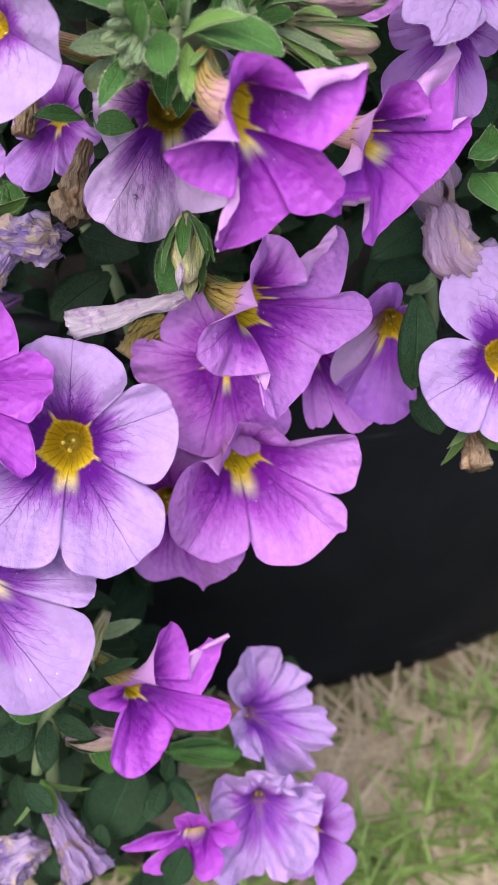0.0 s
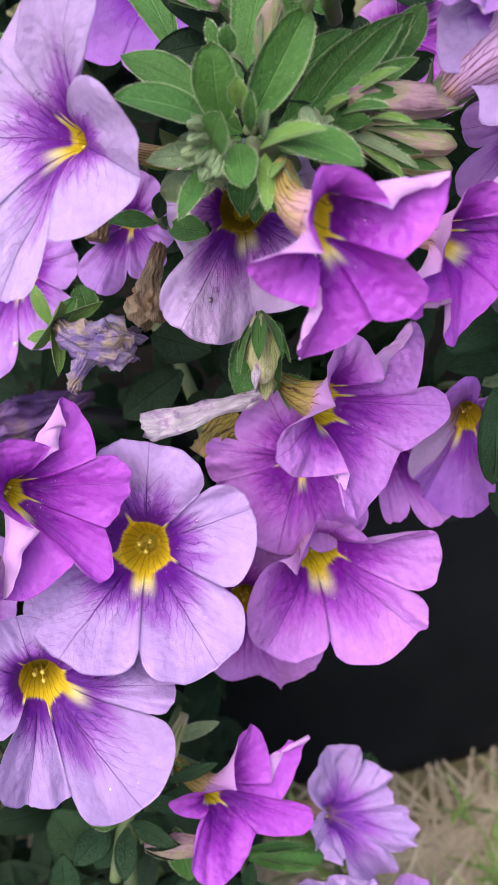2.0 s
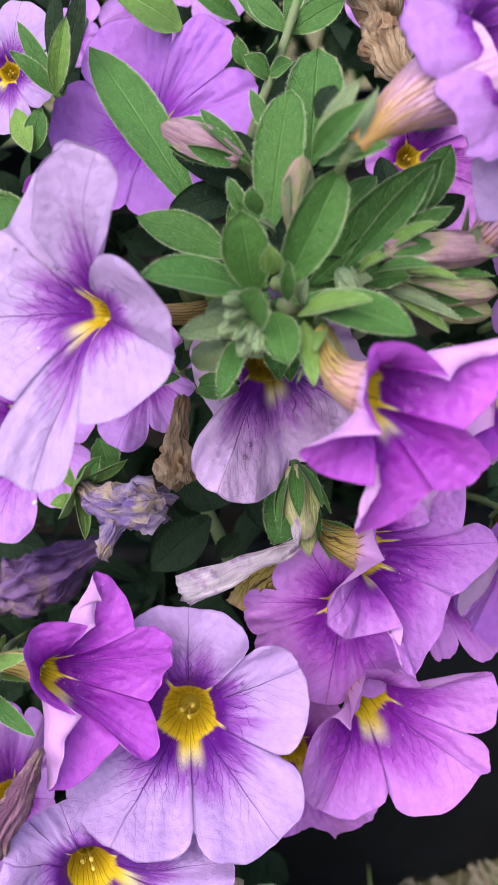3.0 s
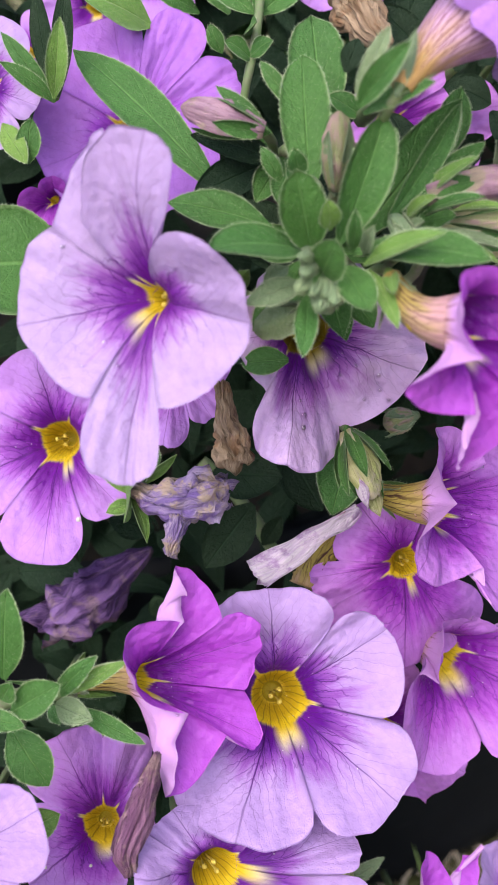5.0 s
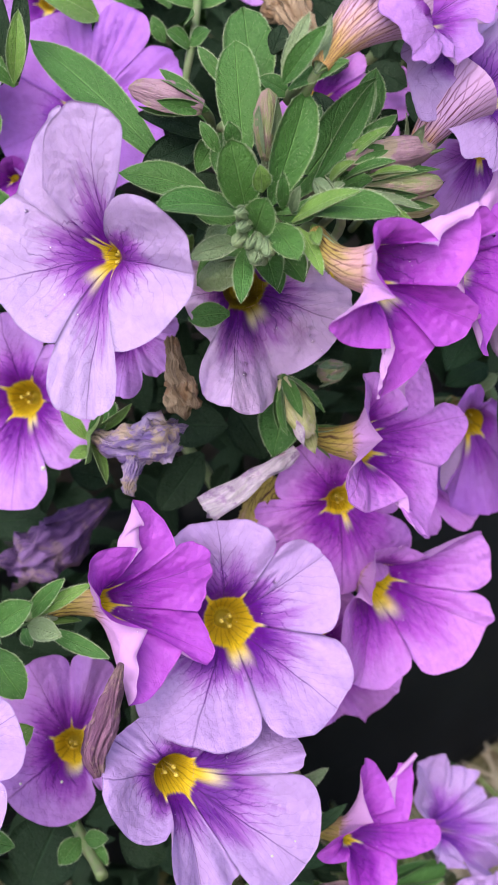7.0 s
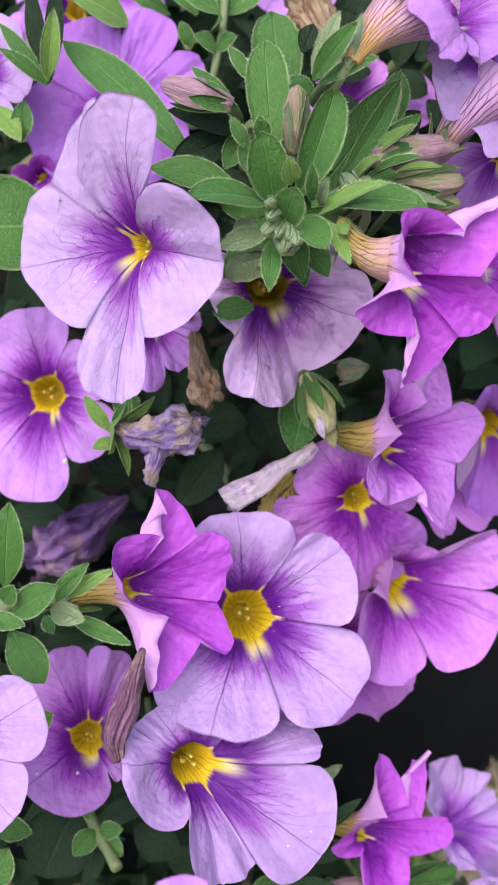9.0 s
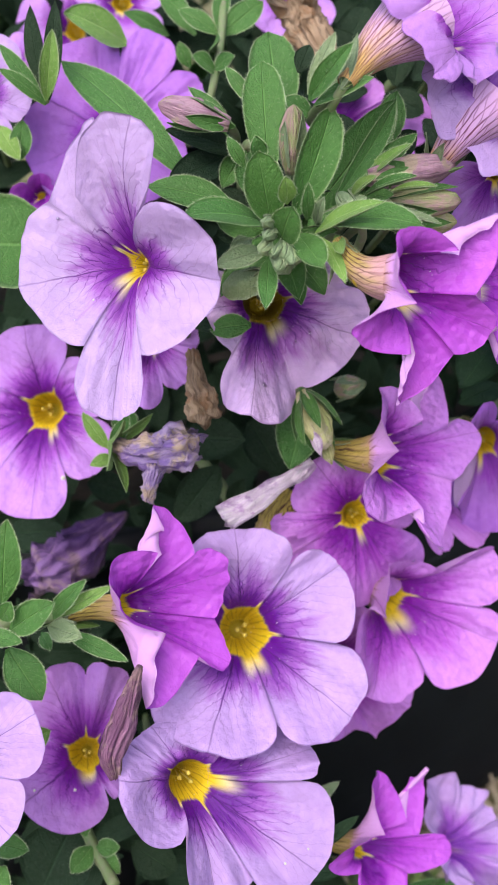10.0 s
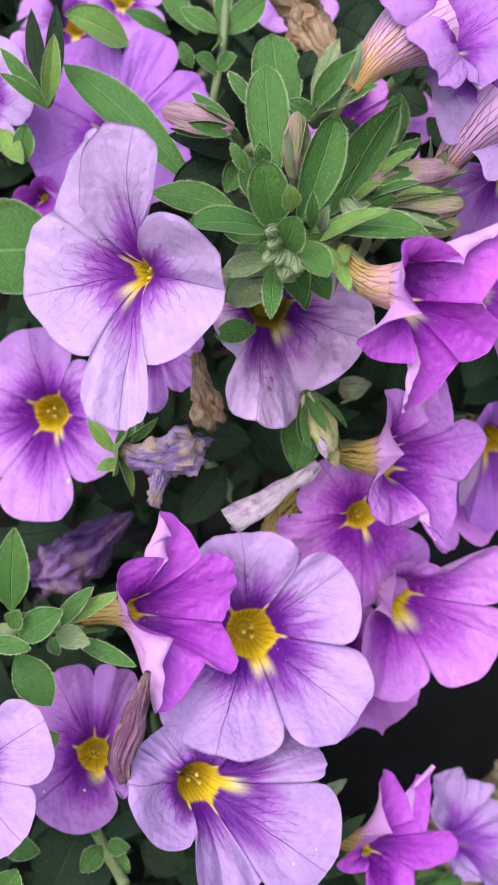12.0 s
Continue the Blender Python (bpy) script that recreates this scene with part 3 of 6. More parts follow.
def flower(C, n, r, tips, calyx, tint="pale", fold=0.0, point=0.0, bulge=0.42, notch=0.80, rolls={}, tube=TUBE, sepals=5, low=(2, 3), mouth=0.19, ruffle=0.11, twist=0.035, deep=1.0, label="", bare=(), cuts={}, stem=(0, 0.030, -0.018)):
    """A five-lobed trumpet flower: mouth centre, facing, radius, five lobe tips (clockwise from the top), calyx point.
    notch: how far out the lobes part; fold: how far the notches fall back; rolls: margins that curl over, by lobe; cuts: places of single notches."""
    count[0] += 1
    seed = count[0] * 7.13
    rnd = random.Random(count[0])
    C, n, calyx = V(C), V(n).normalized(), V(calyx)
    top = thing("flower", calyx, label or FLOWER_LABEL[tint], "flower", "trumpet flowers of the pot")
    inv = Matrix.Translation(-calyx)
    tips = [V(q) for q in tips]
    notches = []
    for i in range(5):
        a, b = tips[i] - C, tips[(i + 1) % 5] - C
        d = (a.normalized() + b.normalized()) + n * 0.001
        L = max(notch * min(a.length, b.length) * rnd.uniform(0.94, 1.04), 1.45 * mouth * r)
        notches.append(V(cuts[i]) if i in cuts else C + d.normalized() * L - n * (fold * 0.35 * r))
    ns = 33
    for i, tip in enumerate(tips):
        if i in bare:
            continue
        marks = [0.0] * ns
        if i == low[0]:
            marks = [j / (ns - 1) for j in range(ns)]
        if i == low[1]:
            marks = [1 - j / (ns - 1) for j in range(ns)]
        me = petal_mesh(C, n, r, notches[i - 1], tip, notches[i], mouth, point[i] if isinstance(point, tuple) else point, bulge[i] if isinstance(bulge, tuple) else bulge, rolls.get(i, (0, 0)), marks, PETAL[tint], seed + i * 3.1, ruffle, twist, deep)
        me.transform(inv)
        part("petal", me, top)
    # trumpet tube, outside and inside
    root = calyx
    mid = C - n * (0.62 * (C - root).length)
    path = [curve3(root, mid, C - n * (0.20 * r), t / 11) for t in range(12)]
    radii = [r * (0.085 + (mouth * 0.97 - 0.085) * (t / 11) ** 1.25) for t in range(12)]
    me = loft(path, radii, 20, [tube], "tube", 0.03, 5, cap=False)
    me.transform(inv)
    part("tube", me, top, "veined buff trumpet tube")
    cup = [C - n * (r * (0.24 + (q - 0.24) * deep)) for q in (0.60, 0.595, 0.59, 0.58, 0.56, 0.53, 0.50, 0.47)]
    me = loft(cup, [r * mouth * q for q in (0.02, 0.1, 0.2, 0.28, 0.34, 0.38, 0.41, 0.44)], 24, [THROAT], "throat", 0.02, 5, cap=True)
    # leave the mouth open
    bm = bmesh.new()
    bm.from_mesh(me)
    bm.verts.ensure_lookup_table()
    bmesh.ops.delete(bm, geom=[bm.verts[len(bm.verts) - 1]], context="VERTS")
    bmesh.ops.reverse_faces(bm, faces=bm.faces[:])
    bm.to_mesh(me)
    bm.free()
    me.transform(inv)
    part("throat", me, top, "yellow throat")
    for k in range(3):
        a = k * 2.1 + seed
        x = n.orthogonal().normalized()
        y = n.cross(x)
        d = (x * math.cos(a) + y * math.sin(a)) * 0.045 * r
        foot = C - n * (0.45 * r) + d * 0.4
        head = C - n * ((0.24 + 0.06 * (k % 2)) * r) + d
        me = loft([foot, foot * 0.5 + head * 0.5, head - n * 0.02 * r, head, head + n * 0.03 * r], [0.008 * r, 0.008 * r, 0.010 * r, 0.021 * r, 0.010 * r], 7, [ANTHER], "stamen")
        me.transform(inv)
        part("stamen", me, top)
    # calyx
    ax = (path[2] - path[0]).normalized()
    x = ax.orthogonal().normalized()
    y = ax.cross(x)
    for k in range(sepals):
        a = 2 * math.pi * k / sepals + seed
        d = x * math.cos(a) + y * math.sin(a)
        b0 = root - ax * 0.0012
        tip = root + ax * (r * rnd.uniform(0.35, 0.5)) + d * (r * rnd.uniform(0.16, 0.3))
        me = leaf_mesh(b0, tip, 0.15 * r, d, LEAF_LIGHT if k % 2 else HAIRY, -0.08, 0.3, 0.45, nv=7, ns=5, name="sepal")
        me.transform(inv)
        leaf = part("sepal", me, top, "green pointed sepal")
        part("hairs", fuzz(me, rnd, 90, 0.00045, 7, 5), leaf, "fine pale hairs")
    end = root - ax * 0.003 + V(stem)
    me = loft([curve3(root, root - ax * 0.004, end, t / 9) for t in range(10)], [0.00065] * 10, 8, [STEM], "stalk")
    me.transform(inv)
    part("stalk", me, top, "thin downy stalk")
    return top


def shoot(name, base, label, leaves, group="leafy shoots"):
    """A leafy shoot: leaves is a list of (base, tip, width, face, material, keywords)."""
    top = thing(name, base, label, "leaves", group)
    inv = Matrix.Translation(-V(base))
    rnd = random.Random(len(leaves))
    for b, t, w, f, m, kw in leaves:
        me = leaf_mesh(b, t, w, f, m, **kw)
        me.transform(inv)
        blade = part("leaf", me, top)
        if m not in (LEAF_DEEP_SHADE, LEAF_SHADE):
            part("hairs", fuzz(me, rnd, int(46000 * (V(t) - V(b)).length) + 50, 0.00034), blade, "fine pale hairs")
    return top


def folded_petal(base, tip, width, face, label):
    """A fading petal crumpled along its length, with a rolled upper edge and a ragged end."""
    top = thing("wilted_flower", base, label, "wilted flower", "wilted flowers")
    base, tip, face = V(base), V(tip), V(face).normalized()
    ax = (tip - base).normalized()
    up = face.cross(ax).normalized()
    up = up if up.z > 0 else -up
    for k in range(2):
        grid = []
        for i in range(30):
            v = i / 29
            row = []
            for j in range(15):
                s = j / 14
                w = width * (0.30 + 0.70 * v) * (0.8 if k else 1.0)
                q = V((v * 4.0, s * 2.2, 3.7 + 5 * k))
                curl = 2.2 * (s - 0.45) * (1 - 0.3 * v)
                p = base.lerp(tip, v) + up * (w * (0.62 * math.sin(curl) - (0.35 * k))) + face * (w * (0.5 * math.cos(curl) - 0.35 - 0.2 * k))
                p += up * (0.16 * width * noise.noise(q)) + face * (0.30 * width * noise.noise(q * 1.9)) + ax * (0.22 * width * noise.noise(V((s * 5.0, k, 8.0))) * v)
                p += face * (0.07 * width * noise.noise(q * 6.0))
                row.append(p - base)
            grid.append(row)
        part("petal", sheet(grid, grid_normals(grid, face), 0.0003, [STRIP, BACK_PALE], name="petal"), top)
    return top


def stalk(top, points, radius, mat=STEM, name="stem"):
    pts = [V(p) for p in points]
    fine = []
    for i in range(len(pts) - 1):
        p0, p1, p2, p3 = pts[max(i - 1, 0)], pts[i], pts[i + 1], pts[min(i + 2, len(pts) - 1)]
        for k in range(6):
            t = k / 6
            fine.append(0.5 * (2 * p1 + (p2 - p0) * t + (2 * p0 - 5 * p1 + 4 * p2 - p3) * t * t + (3 * p1 - p0 - 3 * p2 + p3) * t ** 3))
    fine.append(pts[-1])
    me = loft(fine, [radius] * len(fine), 8, [mat], name, lump=0.2)
    me.transform(Matrix.Translation(-top.location))
    return part(name, me, top, "downy stem")


def bud(base, tip, width, label, body=BUD_ROSE, leafy=HAIRY, sepals=4, reach=0.7, spread=0.5, rib=0.14, open_tip=False, category="flower bud"):
    """A closed bud: ribbed pointed body in a cup of narrow sepals."""
    count[0] += 1
    base, tip = V(base), V(tip)
    ax = tip - base
    L = ax.length
    ax.normalize()
    top = thing("flower_bud", base, label, category, "flower buds")
    inv = Matrix.Translation(-base)
    n = 14
    path = [base + ax * (L * i / (n - 1)) for i in range(n)]
    radii = [width / 2 * (0.28 + 0.72 * math.sin(math.pi * min(1, (0.12 + 0.86 * i / (n - 1))) ** 1.25) ** 0.8) * (1 if i < n - 1 else 0.3) for i in range(n)]
    me = loft(path, radii, 20, [body], "bud", rib, 5, 0.12, count[0])
    me.transform(inv)
    part("bud", me, top)
    x = ax.orthogonal().normalized()
    y = ax.cross(x)
    for k in range(sepals):
        a = 2 * math.pi * k / sepals + count[0]
        d = x * math.cos(a) + y * math.sin(a)
        b0 = base - ax * 0.0008
        t0 = base + ax * (L * reach * (0.8 + 0.15 * (k % 3))) + d * (width * (0.35 + spread))
        me = leaf_mesh(b0, t0, width * 0.55, d, leafy, 0.10, 0.35, 0.5, nv=8, ns=5, name="sepal")
        me.transform(inv)
        leaf = part("sepal", me, top, "downy green sepal")
        part("hairs", fuzz(me, random.Random(k), 150, 0.0004, 8, 5), leaf, "fine pale hairs")
    for k in range(3 if open_tip else 0):
        a = 2.1 * k + count[0]
        d = x * math.cos(a) + y * math.sin(a)
        me = leaf_mesh(base + ax * (L * 0.55) + d * (width * 0.3), base + ax * (L * (1.02 + 0.1 * k)) + d * (width * 0.28), width * 0.62, d, STRIP if k == 1 else body, 0.12, -0.5, 0.6, 0.1, nv=8, ns=7, name="petal")
        me.transform(inv)
        part("petal", me, top, "cream folded petal tip")
    back = base - ax * 0.002 + V((0, 0.020, -0.011))
    me = loft([curve3(base + ax * 0.001, base - ax * 0.003, back, t / 5) for t in range(6)], [0.0007] * 6, 8, [STEM], "stalk")
    me.transform(inv)
    part("stalk", me, top)
    return top


def wilted(points, radii, label, mat, lump=0.45, ridge=0.12, name="wilted_flower", sepals=0, frill=0.0, rough=1.0):
    """A spent trumpet: a crumpled, ribbed body along its bent axis, with a ragged frill at the mouth."""
    count[0] += 1
    pts = [V(p) for p in points]
    top = thing(name, pts[0], label, "wilted flower", "wilted flowers")
    inv = Matrix.Translation(-pts[0])
    n = 26
    path, rad = [], []
    for i in range(n):
        f = i / (n - 1) * (len(pts) - 1)
        k = min(int(f), len(pts) - 2)
        path.append(pts[k].lerp(pts[k + 1], f - k))
        rad.append(radii[k] + (radii[k + 1] - radii[k]) * (f - k))
    path = [path[0]] + [(path[i - 1] + path[i] * 2 + path[i + 1]) / 4 for i in range(1, n - 1)] + [path[-1]]
    me = loft(path, rad, 56, [mat], "body", 0.0, 7, lump * 0.5, count[0] * 3.3)
    # pleats that wander along the body, and crumpling
    for w, v in enumerate(me.vertices):
        ring = w // 57
        if ring >= n:
            continue
        c = path[ring]
        d = v.co - c
        ang, f = 2 * math.pi * (w % 57) / 56, ring / (n - 1)
        turn = ang + 0.5 * noise.noise(V((f * 3.0, count[0], 0)))
        q = V((math.cos(turn) * 2.4, math.sin(turn) * 2.4, f * 1.3 + count[0] * 5.1))
        pleat = abs(noise.noise(q)) * 1.6 + 0.6 * abs(noise.noise(q * 2.3))
        v.co = c + d * (1.12 - (0.30 + 1.6 * ridge) * pleat)
        q = c * 420 + d * 500 + V((count[0], 0, 0))
        v.co += V((noise.noise(q), noise.noise(q + V((9, 3, 1))), noise.noise(q + V((2, 8, 5))))) * (max(radii) * 0.11 * rough * (0.3 + f))
    me.transform(inv)
    part("body", me, top)
    if frill:
        ax = (path[-1] - path[-4]).normalized()
        x = ax.orthogonal().normalized()
        y = ax.cross(x)
        for k in range(5):
            a = k * 1.2566 + count[0]
            d = x * math.cos(a) + y * math.sin(a)
            b0 = path[-5] + d * rad[-5] * 0.6
            t0 = path[-1] + ax * frill * (0.4 + 0.3 * (k % 3)) + d * frill * (0.3 + 0.35 * ((k * 2) % 3))
            me = leaf_mesh(b0, t0, frill * 1.1, d + ax * 0.5, mat, 0.25, -0.5, 0.6, 0.22, 0.0003, 12, 11, "petal")
            me.transform(inv)
            part("petal", me, top, "shrivelled petal")
    for k in range(sepals):
        ax = (path[3] - path[0]).normalized()
        x = ax.orthogonal().normalized()
        y = ax.cross(x)
        a = k * 2 * math.pi / sepals + count[0]
        d = x * math.cos(a) + y * math.sin(a)
        L = 0.008
        me = leaf_mesh(path[0] - ax * 0.001, path[0] + ax * L * 0.5 + d * L * 0.9, 0.0028, d + ax, LEAF_LIGHT, 0.1, 0.3, 0.45, nv=8, ns=5, name="sepal")
        me.transform(inv)
        part("sepal", me, top, "green pointed sepal")
    return top


def water_drop(p, n, r, mat=None, label="clear round water drop on a petal", name="water_drop", category="water drop"):
    """A small bead lying on a surface, flattened at its foot."""
    p, n = V(p), V(n).normalized()
    x = n.orthogonal().normalized()
    y = n.cross(x)
    verts, faces = [], []
    for i in range(7):
        a = math.pi * 0.58 * i / 6
        for k in range(12):
            b = 2 * math.pi * k / 12
            verts.append((x * math.cos(b) + y * math.sin(b)) * (r * math.sin(a)) + n * (r * 0.8 * (math.cos(a) + 0.25)))
    for i in range(6):
        for k in range(12):
            faces.append((i * 12 + k, (i + 1) * 12 + k, (i + 1) * 12 + (k + 1) % 12, i * 12 + (k + 1) % 12))
    faces.append(tuple(72 + k for k in range(12)))
    ob = new(name, mesh_from(name, verts, faces, mats=[mat or WATER]))
    ob.location = p
    return tagged(ob, label, category, "drops and specks")


# ---- ground, pot and soil ----
def ground():
    bm = bmesh.new()
    # fine near the pot, one sheet out to the horizon
    rings = [0.0, 0.1, 0.2, 0.3, 0.45, 0.7, 1.1, 2, 4, 10, 40, 200, 1500]
    prev = None
    for i, r in enumerate(rings):
        if i == 0:
            row = [bm.verts.new((-0.017, 0.38, 0))]
        else:
            row = [bm.verts.new((-0.017 + r * math.cos(a), 0.38 + r * math.sin(a), 0.004 * noise.noise(V((r * math.cos(a) * 9, r * math.sin(a) * 9, 3))) if r < 3 else 0)) for a in [2 * math.pi * k / 48 for k in range(48)]]
        if prev:
            for k in range(48):
                if len(prev) == 1:
                    bm.faces.new((prev[0], row[k], row[(k + 1) % 48]))
                else:
                    bm.faces.new((prev[k], row[k], row[(k + 1) % 48], prev[(k + 1) % 48]))
        prev = row
    me = bpy.data.meshes.new("ground")
    bm.to_mesh(me)
    bm.free()
    me.materials.append(TURF)
    return tagged(new("ground", me), "worn lawn with dry straw and patchy green", "lawn", kind="structure")


def pot(cx, cy, r0, r1, h):
    """Round black bowl: turned profile with rolled rim and a wall of real thickness."""
    top = thing("flower_pot", (cx, cy, 0), "large round black plastic flower pot on the lawn", "flower pot")
    prof = [(0.0, 0.001), (r0 - 0.006, 0.001), (r0 - 0.001, 0.003), (r0, 0.008), (r1 - 0.003, h - 0.016), (r1 + 0.003, h - 0.014), (r1 + 0.004, h - 0.004), (r1 + 0.002, h), (r1 - 0.003, h), (r1 - 0.006, h - 0.014), (r0 - 0.004, 0.010), (0.0, 0.006)]
    n = 160
    for name, line in (("bowl", prof[:5] + prof[9:]), ("rim", prof[4:10])):
        verts = [(r * math.cos(2 * math.pi * k / n), r * math.sin(2 * math.pi * k / n), z) for r, z in line for k in range(n)]
        faces = [(i * n + k, i * n + (k + 1) % n, (i + 1) * n + (k + 1) % n, (i + 1) * n + k) for i in range(len(line) - 1) for k in range(n)]
        part(name, mesh_from(name, verts, faces, mats=[POT]), top)
    verts, faces = [(0, 0, h - 0.015)], []
    for i in range(1, 9):
        r = (r1 - 0.007) * i / 8
        for k in range(64):
            a = 2 * math.pi * k / 64
            x, y = r * math.cos(a), r * math.sin(a)
            verts.append((x, y, h - 0.02 + 0.006 * noise.noise(V((x * 40, y * 40, 1)))))
    for k in range(64):
        faces.append((0, 1 + k, 1 + (k + 1) % 64))
        for i in range(7):
            a = 1 + i * 64
            faces.append((a + k, a + 64 + k, a + 64 + (k + 1) % 64, a + (k + 1) % 64))
    soil = tagged(new("soil", mesh_from("soil", verts, faces, mats=[SOIL])), "dark potting soil filling the pot", "soil", kind="stuff")
    soil.location = (cx, cy, 0)
    return top


ground()
pot(-0.017, 0.3785, 0.160, 0.173, 0.132)


# ---- flowers, buds and leaves ----
# main
flower((-0.0317, 0.1433, 0.1460), (0.0499, -0.8475, 0.5284), 0.0199,
       [(-0.0292, 0.1475, 0.1629), (-0.0144, 0.1445, 0.1524), (-0.0198, 0.1303, 0.1334), (-0.0435, 0.1282, 0.1374), (-0.0488, 0.1490, 0.1501)],
       (-0.0323, 0.1579, 0.1369), 'pale', low=(2, 3), cuts={0: (-0.0224, 0.1455, 0.1543), 1: (-0.0189, 0.1365, 0.1437), 2: (-0.0317, 0.1307, 0.1370), 3: (-0.0472, 0.1425, 0.1426), 4: (-0.0379, 0.1490, 0.1589)}, bulge=0.75, mouth=0.215)
# left front
flower((-0.0360, 0.1475, 0.2096), (-0.6600, -0.6200, 0.4200), 0.0191,
       [(-0.0309, 0.1465, 0.2293), (-0.0247, 0.1385, 0.2067), (-0.0436, 0.1345, 0.1928), (-0.0506, 0.1490, 0.2096), (-0.0349, 0.1545, 0.2283)],
       (-0.0228, 0.1719, 0.1972), 'blush', low=(2, 3), mouth=0.065, twist=0.0, cuts={0: (-0.0333, 0.1450, 0.2159), 1: (-0.0374, 0.1390, 0.1991), 2: (-0.0445, 0.1405, 0.2020), 3: (-0.0436, 0.1530, 0.2191), 4: (-0.0401, 0.1490, 0.2199)}, bulge=(0.9, 0.5, 0.6, 0.0, 0.0), deep=0.6, point=(0.02, 0, 0, 0.28, 0.02))
# side
flower((-0.0477, 0.1411, 0.1577), (0.8163, -0.5771, -0.0237), 0.0147,
       [(-0.0402, 0.1462, 0.1719), (-0.0325, 0.1444, 0.1581), (-0.0363, 0.1384, 0.1450), (-0.0505, 0.1307, 0.1472), (-0.0505, 0.1364, 0.1671)],
       (-0.0601, 0.1496, 0.1542), 'deep', low=(2, 3), point=0.3, bulge=0.35, mouth=0.16, cuts={0: (-0.0367, 0.1440, 0.1626), 1: (-0.0364, 0.1412, 0.1519), 2: (-0.0404, 0.1365, 0.1492), 3: (-0.0447, 0.1337, 0.1576), 4: (-0.0422, 0.1410, 0.1666)}, rolls={0: (0.35, 0), 3: (0, 0.35)}, tube=TUBE_OLIVE)
# low b
flower((-0.0463, 0.1266, 0.1330), (0.2521, -0.9301, 0.2670), 0.0188,
       [(-0.0506, 0.1345, 0.1406), (-0.0272, 0.1307, 0.1295), (-0.0320, 0.1188, 0.1163), (-0.0479, 0.1147, 0.1209), (-0.0571, 0.1252, 0.1409)],
       (-0.0512, 0.1440, 0.1280), 'pale', low=(1, 2), cuts={0: (-0.0402, 0.1346, 0.1330), 1: (-0.0307, 0.1255, 0.1290), 2: (-0.0421, 0.1176, 0.1204), 3: (-0.0493, 0.1210, 0.1308), 4: (-0.0543, 0.1308, 0.1416)}, bulge=(0.4, 0.6, 0.8, 0.7, 0.7))
# low a
flower((-0.0628, 0.1475, 0.1281), (-0.0124, -0.8240, 0.5665), 0.0124,
       [(-0.0547, 0.1514, 0.1414), (-0.0548, 0.1462, 0.1291), (-0.0600, 0.1427, 0.1212), (-0.0748, 0.1420, 0.1267), (-0.0652, 0.1532, 0.1432)],
       (-0.0634, 0.1580, 0.1211), 'mid', bulge=(0.6, 0.4, 0.4, 0.8, 0.6), mouth=0.24, cuts={0: (-0.0545, 0.1514, 0.1330), 1: (-0.0581, 0.1451, 0.1237), 2: (-0.0612, 0.1445, 0.1229), 3: (-0.0703, 0.1514, 0.1327), 4: (-0.0592, 0.1551, 0.1383)})
# yellow heart
flower((-0.0541, 0.1798, 0.1776), (-0.2166, -0.8523, 0.4761), 0.0173,
       [(-0.0529, 0.1873, 0.1907), (-0.0427, 0.1785, 0.1805), (-0.0468, 0.1721, 0.1671), (-0.0609, 0.1687, 0.1631), (-0.0710, 0.1818, 0.1735)],
       (-0.0504, 0.1945, 0.1694), 'mid')
# right
flower((-0.0038, 0.1514, 0.1369), (0.3474, -0.9263, 0.1458), 0.0173,
       [(0.0001, 0.1498, 0.1449), (0.0144, 0.1506, 0.1420), (0.0114, 0.1443, 0.1265), (-0.0141, 0.1424, 0.1255), (-0.0077, 0.1436, 0.1391)],
       (-0.0090, 0.1672, 0.1341), 'rose', low=(2, 3), cuts={0: (0.0047, 0.1492, 0.1414), 1: (0.0095, 0.1476, 0.1330), 2: (-0.0032, 0.1437, 0.1261), 3: (-0.0111, 0.1444, 0.1421), 4: (-0.0048, 0.1499, 0.1458)}, bulge=(0.4, 0.9, 0.9, 0.6, 0.15), mouth=0.21)
# right under
flower((-0.0173, 0.1529, 0.1257), (0.1003, -0.9822, 0.1591), 0.0146,
       [(-0.0164, 0.1533, 0.1399), (-0.0036, 0.1530, 0.1255), (-0.0058, 0.1470, 0.1171), (-0.0181, 0.1482, 0.1131), (-0.0250, 0.1529, 0.1259)],
       (-0.0187, 0.1673, 0.1234), 'rose', bulge=0.6, cuts={2: (-0.0120, 0.1512, 0.1076)})
# middle star
flower((-0.0007, 0.1513, 0.1657), (0.8415, -0.5352, 0.0735), 0.0149,
       [(-0.0002, 0.1541, 0.1764), (0.0111, 0.1632, 0.1734), (0.0160, 0.1564, 0.1621), (0.0007, 0.1388, 0.1534), (-0.0105, 0.1385, 0.1653)],
       (-0.0096, 0.1607, 0.1653), 'rose', low=(3, 4), point=0.3, bulge=(0.35, 0.45, 0.3, 0.4, 0.35), cuts={0: (0.0060, 0.1536, 0.1687), 1: (0.0107, 0.1558, 0.1648), 2: (0.0082, 0.1497, 0.1582), 3: (0.0001, 0.1422, 0.1599), 4: (-0.0014, 0.1453, 0.1693)}, rolls={1: (0.3, 0), 3: (0, 0.1)}, tube=TUBE_OLIVE, mouth=0.235)
# middle back
flower((-0.0070, 0.1570, 0.1524), (-0.0236, -0.9217, 0.3872), 0.0125,
       [(-0.0120, 0.1608, 0.1631), (0.0042, 0.1582, 0.1525), (-0.0015, 0.1550, 0.1361), (-0.0113, 0.1520, 0.1374), (-0.0221, 0.1575, 0.1549)],
       (-0.0067, 0.1685, 0.1476), 'rose', bulge=0.7, cuts={3: (-0.0206, 0.1565, 0.1490), 4: (-0.0169, 0.1590, 0.1553)})
